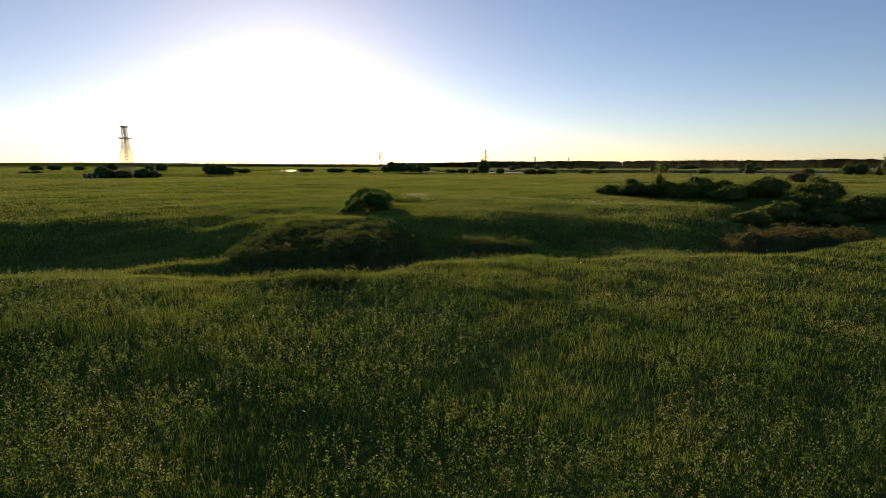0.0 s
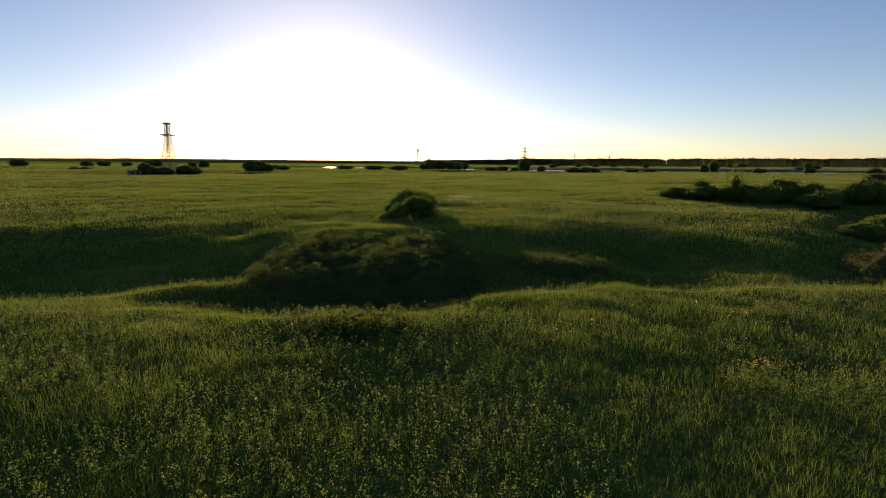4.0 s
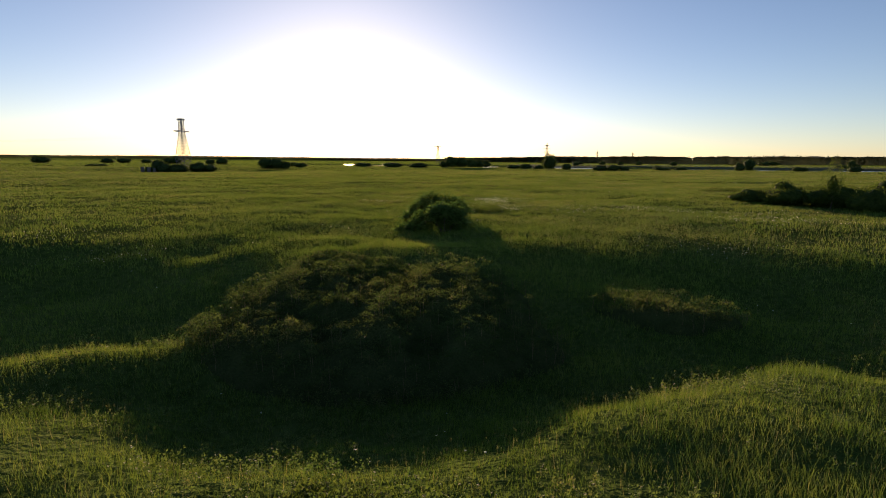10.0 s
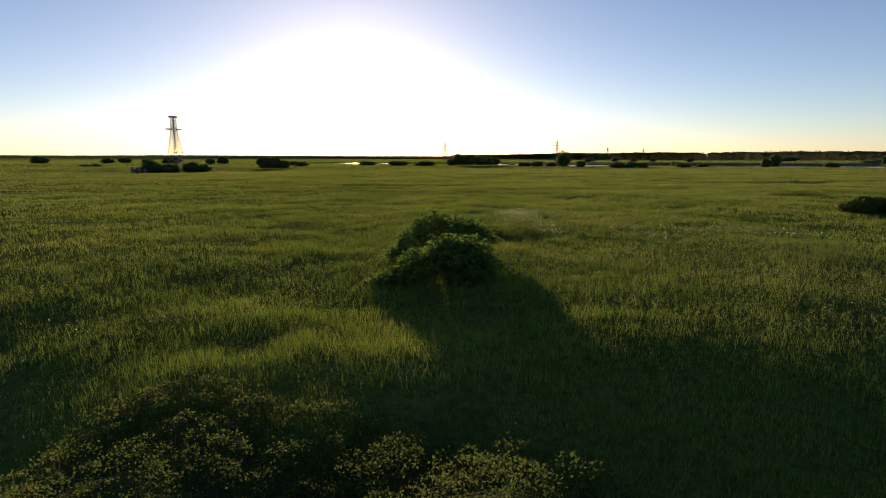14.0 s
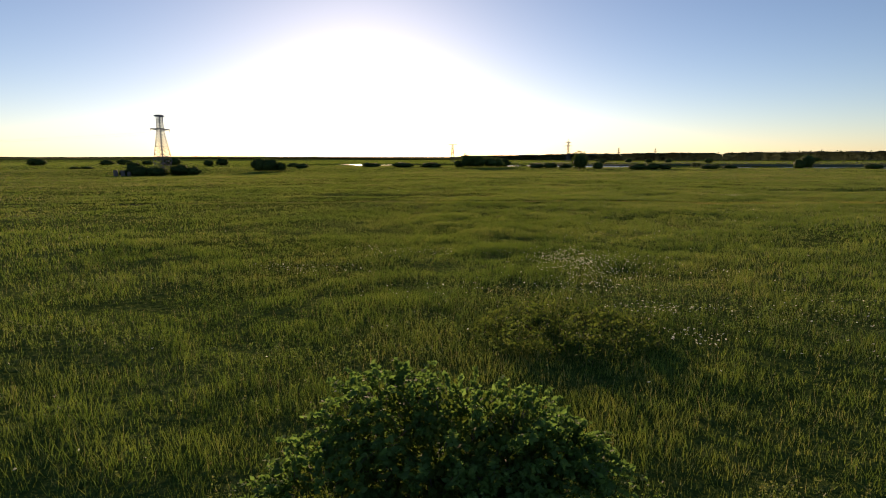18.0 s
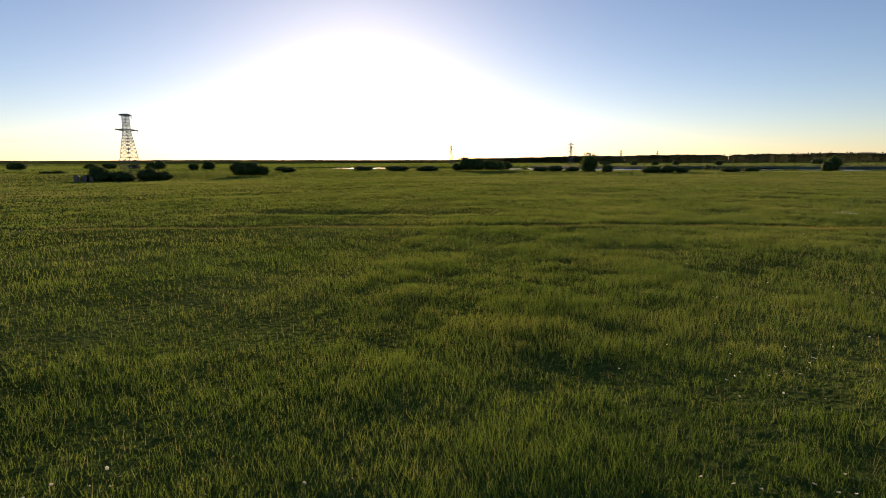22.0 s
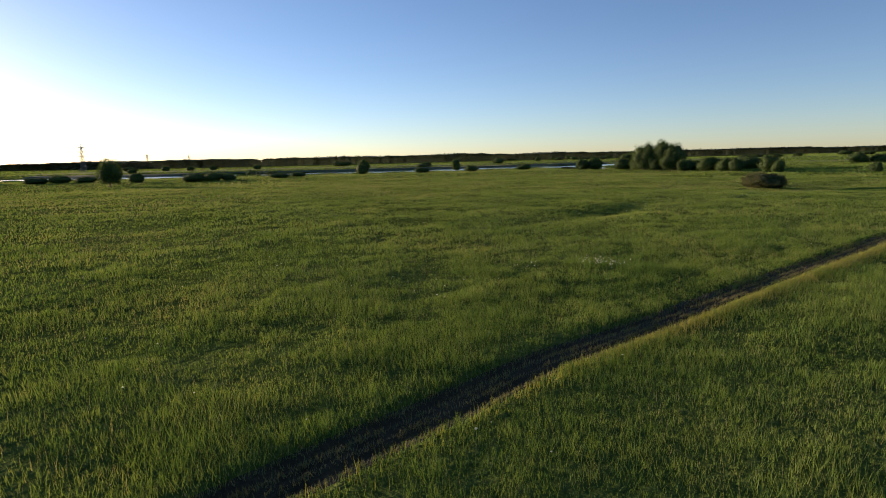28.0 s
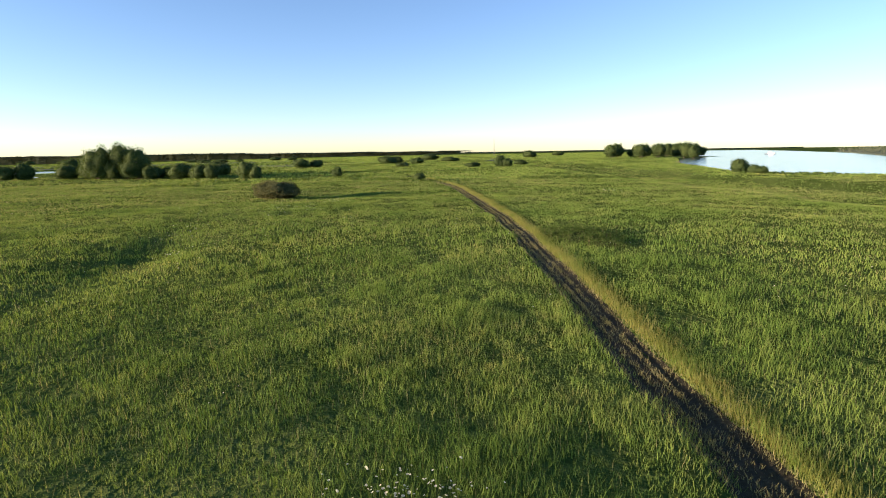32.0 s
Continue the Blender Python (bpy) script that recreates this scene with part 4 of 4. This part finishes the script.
def flower_patch(spots, n_loose, mat, size, tall, name, label):
    xs, ys = [], []
    for cx, cy, rx, ry, n in spots:
        xs.append(cx + rng.normal(0, rx * 0.5, n))
        ys.append(cy + rng.normal(0, ry * 0.5, n))
    lx, ly = scatter(-70, 150, 14, 300, n_loose)
    ok = (value_noise(lx, ly, 8, 92) > 0.05) & seen_side(lx, ly)
    xs.append(lx[ok])
    ys.append(ly[ok])
    x, y = np.concatenate(xs), np.concatenate(ys)
    ok = np.abs(y - track_y(x)) > 1.7
    x, y = x[ok], y[ok]
    n = len(x)
    z = land(x, y) + tall * rng.uniform(0.8, 1.25, n)
    s = size * rng.uniform(0.6, 1.4, n)
    c = np.stack([x, y, z], -1)
    a = np.arange(6) / 6 * 2 * np.pi
    tilt = rng.normal(0, 0.35, (n, 2))
    ring = np.stack([np.cos(a)[None] * s[:, None], np.sin(a)[None] * s[:, None], (np.cos(a)[None] * tilt[:, :1] + np.sin(a)[None] * tilt[:, 1:]) * s[:, None] + 0.55 * s[:, None]], -1)
    v = np.concatenate([c[:, None], c[:, None] + ring], 1)
    i = np.arange(n)[:, None] * 7
    f = np.concatenate([np.stack([i[:, 0], i[:, 0] + 1 + k, i[:, 0] + 1 + (k + 1) % 6], -1) for k in range(6)])
    tagged(new(name, np_mesh(name, v.reshape(-1, 3), f, mat)), label, "flowers", kind="stuff")


flower_patch([(-3.7, 139, 2.4, 2.5, 70), (-3.0, 134.6, 4.6, 4.5, 520), (-3.6, 128.5, 3.6, 6, 300), (3.2, 135, 2, 1.2, 22), (4, 130, 4, 3, 26), (-12, 124, 6, 3, 40), (2, 149, 8, 4, 40), (-9.9, 138.4, 1.2, 0.8, 8), (20, 117, 9, 4, 330), (33, 102, 9, 4, 260), (18, 85, 5, 3, 60), (8, 120, 6, 4, 60), (-23.5, 130.2, 5, 2, 90), (-18, 138, 7, 3, 90),
              (9, 113, 6, 3, 70), (41.2, 217.9, 1.5, 2.6, 120), (-1, 120.2, 3.8, 1.2, 100), (-0.4, 115.6, 1.6, 1.4, 55), (36, 222, 2, 2, 14), (105, 250, 8, 4, 60), (130, 240, 9, 5, 90), (150, 236, 8, 4, 80), (88, 244, 5, 2, 30),
              (165, 170, 7, 3, 50), (34, 112, 8, 3, 110), (30, 105, 7, 3, 60), (-50, 84, 9, 3, 60), (-38, 78, 6, 3, 40)],
             0.04, M_PETAL, 0.042, 0.68, "white_wildflowers", "scattered white umbel flowers among the meadow grass")
flower_patch([(12, 37, 1.2, 0.8, 60), (3.5, 41, 1.6, 1, 14), (16, 44, 4, 2, 20)], 0.001, M_YELLOW, 0.05, 0.62, "yellow_wildflowers", "small yellow flowers in the rough grass")

# ---------------------------------------------------------------- power line


def bar(a, b, r):
    return tube([a, b], [r, r], 4)


def pylon(name, x, y, turn, prof, arms, peak, label, bar_r=0.11, foot=True, arm_r=None):
    """A lattice tower. prof: (height, half width) from the ground up; arms: (height, reach)."""
    e = thing(name, x, y, None, label, "pylon", "power line pylons", turn)
    half = lambda z: float(np.interp(z, [p[0] for p in prof], [p[1] for p in prof]))
    for sx in (-1, 1):
        for sy in (-1, 1):
            pts = [(sx * h, sy * h, z) for z, h in prof]
            part("leg", np_mesh("leg", *tube(pts, [bar_r * 1.4] * len(pts), 4), M_STEEL), e)
            if foot:
                bm = bmesh.new()
                bmesh.ops.create_cube(bm, size=1, matrix=pose(sx * prof[0][1], sy * prof[0][1], 0.1) @ Matrix.Diagonal((1.3, 1.3, 1.0, 1)))
                bmesh.ops.bevel(bm, geom=bm.edges[:], offset=0.08, segments=1, affect='EDGES')
                part("footing", bm_mesh("footing", bm, M_CONCRETE), e, "concrete footing")
    z, top = 0.6, prof[-1][0]
    while z < top - 0.5:
        z2 = min(top, z + max(2.0, 0.8 * half(z)))
        a, b = half(z), half(z2)
        p = []
        for s in (-1, 1):
            for f in (-1, 1):
                p.append(bar((s * a, f * a, z), (s * b, -f * b, z2), bar_r * 0.75))
                p.append(bar((f * a, s * a, z), (-f * b, s * b, z2), bar_r * 0.75))
            p.append(bar((s * b, -b, z2), (s * b, b, z2), bar_r * 0.75))
            p.append(bar((-b, s * b, z2), (b, s * b, z2), bar_r * 0.75))
        part("bracing", np_mesh("bracing", *joined(p), M_STEEL), e)
        z = z2
    arm_r = arm_r or bar_r
    for z, reach in arms:
        w = half(z)
        for s in (-1, 1):
            p = [bar((s * w, -w, z), (s * reach, 0, z - 0.3), arm_r), bar((s * w, w, z), (s * reach, 0, z - 0.3), arm_r),
                 bar((s * w, -w, z - 1.1), (s * reach, 0, z - 0.3), arm_r * 0.7), bar((s * w, w, z - 1.1), (s * reach, 0, z - 0.3), arm_r * 0.7)]
            p += [bar((s * (w + (reach - w) * q), -w * (1 - q), z - 0.3 * q), (s * (w + (reach - w) * q), w * (1 - q), z - 0.3 * q), arm_r * 0.5) for q in (0.3, 0.6)]
            arm = part("crossarm", np_mesh("crossarm", *joined(p), M_STEEL), e)
            part("insulator", np_mesh("insulator", *tube([(s * reach, 0, z - 0.3), (s * reach, 0, z - 1.2), (s * reach, 0, z - 2.2)], [0.1, 0.16, 0.08], 6), M_STEEL), arm, "hanging insulator string")
    if peak:
        part("peak", np_mesh("peak", *joined([bar((s * half(top), f * half(top), top), (0, 0, top + peak), bar_r) for s in (-1, 1) for f in (-1, 1)]), M_STEEL), e)
    return e


pylon("river_crossing_pylon", -247, 466, 80, [(0, 3.1), (10.8, 4.1), (31.8, 1.5), (42.1, 1.4)], [(32.6, 8.8), (41.8, 4.7)], 0, "tall grey lattice pylon standing among shrubs", 0.2, True, 0.3)
for x, y, h in [(119, 1193, 44), (369, 1963, 42), (552, 2225, 42)]:
    pylon("lattice_pylon", x, y, 20, [(0, 4.0), (h * 0.45, 1.7), (h * 0.9, 1.0)], [(h * 0.58, 6.5), (h * 0.72, 8.0), (h * 0.86, 5.5)], h * 0.1, "distant grey lattice pylon above the far trees", 0.13, False, 0.3)
pylon("lattice_pylon", -109, 1256, 20, [(0, 4.0), (38, 1.2)], [(37, 10)], 5, "distant lattice pylon with one wide crossarm", 0.16, False, 0.3)
for ox, oy, oz in [(-1.5, -8.47, 30.1), (1.5, 8.47, 30.1)]:
    oz += float(land(-247, 466))
    a, b = np.array([-247 + ox, 466 + oy, oz]), np.array([-620 + ox, 330 + oy, oz + 2])
    pts = [a + (b - a) * s - np.array([0, 0, 9 * 4 * s * (1 - s)]) for s in np.linspace(0, 1, 15)]
    tagged(new("power_cable", np_mesh("power_cable", *tube(pts, [0.022] * 15, 4), M_STEEL)), "thin sagging power cable from the lattice pylon", "cable", "power cables")
# shrubs and blocks round its foot
for k, (x, y, w, h) in enumerate([(-263, 459, 13, 9.5), (-256, 456, 12, 7.0), (-236, 468, 14, 7.2), (-229, 472, 11, 5.5), (-246, 457, 15, 6.2), (-269, 456, 8, 4.4)]):
    plant("bush", x, y, w, h, k + 1)


def block(x, y, w, d, h, turn):
    bm = bmesh.new()
    bmesh.ops.create_cube(bm, size=1, matrix=Matrix.Translation((0, 0, h / 2 - 0.2)) @ Matrix.Diagonal((w, d, h + 0.4, 1)))
    bmesh.ops.bevel(bm, geom=bm.edges[:], offset=0.15, segments=2, affect='EDGES')
    ob = new("concrete_block", bm_mesh("concrete_block", bm, M_CONCRETE))
    ob.matrix_basis = pose(x, y, float(land(x, y)), 0, 0, turn)
    tagged(ob, "rough grey concrete block beside the pylon's shrubs", "block", "concrete blocks")


for x, y, w, d, h, t in [(-271.5, 449.5, 2.4, 2.2, 4.2, 20), (-268, 452, 2.6, 2.2, 4.0, 25), (-264, 453, 2.2, 2.2, 3.2, 15)]:
    block(x, y, w, d, h, t)

# radio mast far behind the meadow
mast = thing("radio_mast", 1500, 20, None, "thin far-off lattice radio mast", "mast")
part("mast_shaft", np_mesh("mast_shaft", *tube([(0, 0, 0), (0, 0, 20), (0, 0, 44)], [0.9, 0.7, 0.35], 4), M_STEEL), mast)
for z in (18, 30, 40):
    part("platform_ring", np_mesh("platform_ring", *tube([(-1.3, 0, z), (1.3, 0, z)], [0.25, 0.25], 4), M_STEEL), mast)

# ---------------------------------------------------------------- boat on the river
boat = thing("river_boat", 1040, -430, -2.0, "small white passenger boat on the wide river", "boat", "", 35)
bm = bmesh.new()
outline = [(-13, -2.6), (-13, 2.6), (6, 3.0), (11, 1.8), (14, 0), (11, -1.8), (6, -3.0)]
low = [bm.verts.new((x * 0.95, y * 0.8, -0.3)) for x, y in outline]
high = [bm.verts.new((x, y, 1.7 + 0.03 * max(0, x))) for x, y in outline]
for k in range(7):
    bm.faces.new((low[k - 1], low[k], high[k], high[k - 1]))
bm.faces.new(high)
bm.faces.new(low[::-1])
bmesh.ops.recalc_face_normals(bm, faces=bm.faces[:])
part("hull", bm_mesh("hull", bm, M_HULL), boat, "dark painted hull")
for nm, x, z, l, w, h, mt in [("cabin", -3, 2.9, 15, 4.2, 2.6, M_PAINT), ("wheelhouse", 1, 5.2, 5, 3.2, 2.2, M_PAINT), ("cabin_roof", -3, 4.25, 16, 4.8, 0.2, M_PAINT)]:
    bm = bmesh.new()
    bmesh.ops.create_cube(bm, size=1, matrix=Matrix.Translation((x, 0, z)) @ Matrix.Diagonal((l, w, h, 1)))
    bmesh.ops.bevel(bm, geom=bm.edges[:], offset=0.12, segments=1, affect='EDGES')
    part(nm, bm_mesh(nm, bm, mt), boat, "white painted " + nm.replace("_", " "))
boat.matrix_basis = boat.matrix_basis @ Matrix.Diagonal((0.72, 0.72, 0.72, 1))
part("mast", np_mesh("mast", *tube([(1, 0, 6), (1, 0, 10)], [0.12, 0.06], 5), M_STEEL), boat)

# a small fishing stage on the bank
stage = thing("fishing_stage", 505, -8, -1.6, "small weathered wooden stage on the river bank", "stage", "", 20)
for k in range(5):
    bm = bmesh.new()
    bmesh.ops.create_cube(bm, size=1, matrix=Matrix.Translation((0, -1.6 + 0.8 * k, 1.2)) @ Matrix.Diagonal((4.5, 0.7, 0.1, 1)))
    part("plank", bm_mesh("plank", bm, M_BARK), stage)
for sx in (-2, 2):
    for sy in (-1.6, 1.6):
        part("post", np_mesh("post", *tube([(sx, sy, -1.5), (sx, sy, 2.4)], [0.15, 0.12], 5), M_BARK), stage)

# ---------------------------------------------------------------- far woods
rng = np.random.default_rng(5)


def woods(name, line, rows, gap, depth, h0, h1, label, per=20, fill=1.0, gaps=-9.0):
    xs, ys = [], []
    for (ax, ay), (bx, by) in zip(line, line[1:]):
        ln = math.hypot(bx - ax, by - ay)
        n = int(ln / gap * rows)
        s, d = rng.uniform(0, 1, n), depth * rng.uniform(0, 1, n) ** 1.5
        nx_, ny_ = -(by - ay) / ln, (bx - ax) / ln
        xs.append(ax + (bx - ax) * s + nx_ * d)
        ys.append(ay + (by - ay) * s + ny_ * d)
    x, y = np.concatenate(xs), np.concatenate(ys)
    keep = value_noise(x, y, 24, 46) > gaps
    x, y = x[keep], y[keep]
    n = len(x)
    h = rng.uniform(h0, h1, n) * (1 + 0.16 * value_noise(x, y, 120, 44))
    w = h * rng.uniform(0.35, 0.55, n)
    base = np.stack([x, y, land(x, y)], -1)
    u = rng.normal(0, 1, (n, per, 3))
    u /= np.linalg.norm(u, axis=2, keepdims=True)
    at = base[:, None] + np.stack([u[..., 0] * w[:, None] * 0.5, u[..., 1] * w[:, None] * 0.5, h[:, None] * (0.52 + 0.46 * u[..., 2])], -1)
    q = leaf_quads(at.reshape(-1, 3), u.reshape(-1, 3), np.repeat(h * 0.14, per))
    leaves = (q, np.arange(len(q)).reshape(-1, 4))
    cross = np.array([(0, 0.0), (1, 0.55), (4, 0.8), (14, 0.93), (40, 0.97), (depth, 0.98)])
    pieces = [leaves]
    for (ax, ay), (bx, by) in zip(line, line[1:]) if fill else ():
        ln = math.hypot(bx - ax, by - ay)
        s = np.linspace(0, ln, int(ln / (gap * 0.9)) + 2)
        nx_, ny_ = -(by - ay) / ln, (bx - ax) / ln
        sx, sd = np.meshgrid(s, cross[:, 0], indexing="ij")
        hx_, hy_ = ax + (bx - ax) / ln * sx + nx_ * sd, ay + (by - ay) / ln * sx + ny_ * sd
        lift = cross[None, :, 1] * (h0 + h1) / 2 * fill * (1 + 0.1 * value_noise(hx_, hy_, 14, 45) + 0.12 * value_noise(hx_, hy_, 120, 44))
        i = np.arange(sx.size).reshape(sx.shape)
        pieces.append((np.stack([hx_, hy_, land(hx_, hy_) + lift], -1).reshape(-1, 3), np.stack([i[:-1, :-1], i[1:, :-1], i[1:, 1:], i[:-1, 1:]], -1).reshape(-1, 4)))
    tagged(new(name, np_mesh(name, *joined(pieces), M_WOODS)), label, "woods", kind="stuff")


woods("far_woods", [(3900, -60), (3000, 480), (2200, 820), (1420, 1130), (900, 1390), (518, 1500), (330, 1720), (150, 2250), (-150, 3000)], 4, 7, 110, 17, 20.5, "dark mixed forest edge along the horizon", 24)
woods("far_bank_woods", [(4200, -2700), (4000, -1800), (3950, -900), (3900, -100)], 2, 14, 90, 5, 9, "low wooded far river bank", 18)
woods("left_ridge_woods", [(-150, 3300), (-1200, 4000), (-2600, 3700), (-3700, 3000)], 5, 14, 300, 11, 14, "wooded ridge on the horizon with haze in its leaf colour", 16)
woods("headland_scrub", [(1500, -900), (1060, -610), (640, -330), (560, -380)], 3, 10, 60, 6, 13, "green scrub on the river's far headland", 22, 0.3)
woods("flood_scrub", [(1250, 470), (980, 640), (760, 800), (520, 960), (300, 1100), (120, 1250)], 1, 20, 160, 4, 8, "scattered scrub on the flood plain", 22, 0.02)


def beside(line, off):
    p = np.array(line, float)
    t = np.gradient(p, axis=0)
    t /= np.linalg.norm(t, axis=1, keepdims=True)
    return [tuple(v) for v in p + np.stack([-t[:, 1], t[:, 0]], -1) * off]


woods("near_bank_reeds", beside(LAGOON, -46), 3, 3, 6, 1.1, 2.2, "dark reeds along the backwater's near bank", 8, 0.0, 0.05)
woods("near_bank_willow_scrub", beside(LAGOON, -56), 3, 6, 12, 2.4, 4.6, "dark willow scrub with gaps along the backwater's near bank", 30, 0.0, 0.25)
woods("far_bank_scrub", beside(LAGOON, 40), 3, 6, 18, 2.2, 5.2, "low dark scrub along the backwater's far bank", 16, 0.5)
woods("meadow_scrub", [(1200, 40), (900, 120), (760, 330), (600, 420)], 1, 26, 120, 3, 6, "low scrub on the far meadow", 18, 0.02)

# dark sedge hummocks on the damp ground towards the river
x, y = scatter(225, 850, -60, 340, 0.5)
ok = dry_land(x, y) & (land(x, y) > -1.9) & (value_noise(x, y, 19, 68) + 0.7 * value_noise(x, y, 7, 69) > 0.62)
x, y = x[ok], y[ok]
tagged(new("sedge_tussocks", blade_mesh("sedge_tussocks", x, y, rng.uniform(0.5, 1.0, len(x)), rng.uniform(0.5, 1.1, len(x)), M_DARK, 0.5, fan=np.full(len(x), True))),
       "dark green sedge tussocks on damp ground near the river", "sedge", kind="stuff")

# ---------------------------------------------------------------- rough herbs in the near grass
rng = np.random.default_rng(17)
hx, hy = scatter(-34, 40, 13, 60, 7)
ok = (value_noise(hx, hy, 6, 61) + 0.6 * value_noise(hx, hy, 2, 62) > 0.1 - 0.55 * np.maximum((1 - smoothstep(-2, 6, hx)) * (1 - smoothstep(32, 42, hy)), 1 - smoothstep(15, 24, hy)) + 0.4 * smoothstep(-8, -2, hx) * smoothstep(24, 34, hy)) & (path_gap(hx, hy) < 32)
hx, hy = hx[ok], hy[ok]
kx, ky = scatter(-40, 24, 84, 128, 3)
ok = (value_noise(kx, ky, 6, 61) + 0.6 * value_noise(kx, ky, 2, 62) > 0.1) & (path_gap(kx, ky) < 34)
hx, hy = np.concatenate([hx, kx[ok]]), np.concatenate([hy, ky[ok]])
per = 15
hh = rng.uniform(0.4, 0.8, len(hx)) * (1 + 0.25 * (1 - smoothstep(30, 44, hy)))
u = rng.normal(0, 1, (len(hx), per, 3))
u /= np.linalg.norm(u, axis=2, keepdims=True)
up = rng.uniform(0.2, 1.05, u.shape[:2])
lean = rng.normal(0, 0.12, (2, len(hx), 1)) * up
at = np.stack([hx[:, None] + lean[0] + u[..., 0] * (0.17 - 0.11 * up), hy[:, None] + lean[1] + u[..., 1] * (0.17 - 0.11 * up), land(hx, hy)[:, None] + hh[:, None] * up], -1).reshape(-1, 3)
q = leaf_quads(at, u.reshape(-1, 3) + (0, 0, 0.5), 0.082)
bx, by = scatter(-45, 55, 10, 64, 0.5)
ok = (value_noise(bx, by, 4, 63) + 0.6 * value_noise(bx, by, 1.6, 64) > 0.1) & (path_gap(bx, by) < 34)
bx, by = bx[ok], by[ok]
bh = rng.uniform(0.5, 0.95, len(bx))
u = rng.normal(0, 1, (len(bx), 26, 3))
u /= np.linalg.norm(u, axis=2, keepdims=True)
up = rng.uniform(0.25, 1.05, u.shape[:2])
at = np.stack([bx[:, None] + u[..., 0] * (0.2 - 0.13 * up), by[:, None] + u[..., 1] * (0.2 - 0.13 * up), land(bx, by)[:, None] + bh[:, None] * up], -1).reshape(-1, 3)
tall_q = leaf_quads(at, u.reshape(-1, 3) + (0, 0, 0.5), 0.075)
tagged(new("tall_herbs", np_mesh("tall_herbs", tall_q, np.arange(len(tall_q)).reshape(-1, 4), M_HERB)), "tall olive green herbs standing out of the rough grass", "herbs", kind="stuff")
tagged(new("rough_herbs", np_mesh("rough_herbs", q, np.arange(len(q)).reshape(-1, 4), M_HERB)), "rough leafy herbs among the uncut grass", "herbs", kind="stuff")
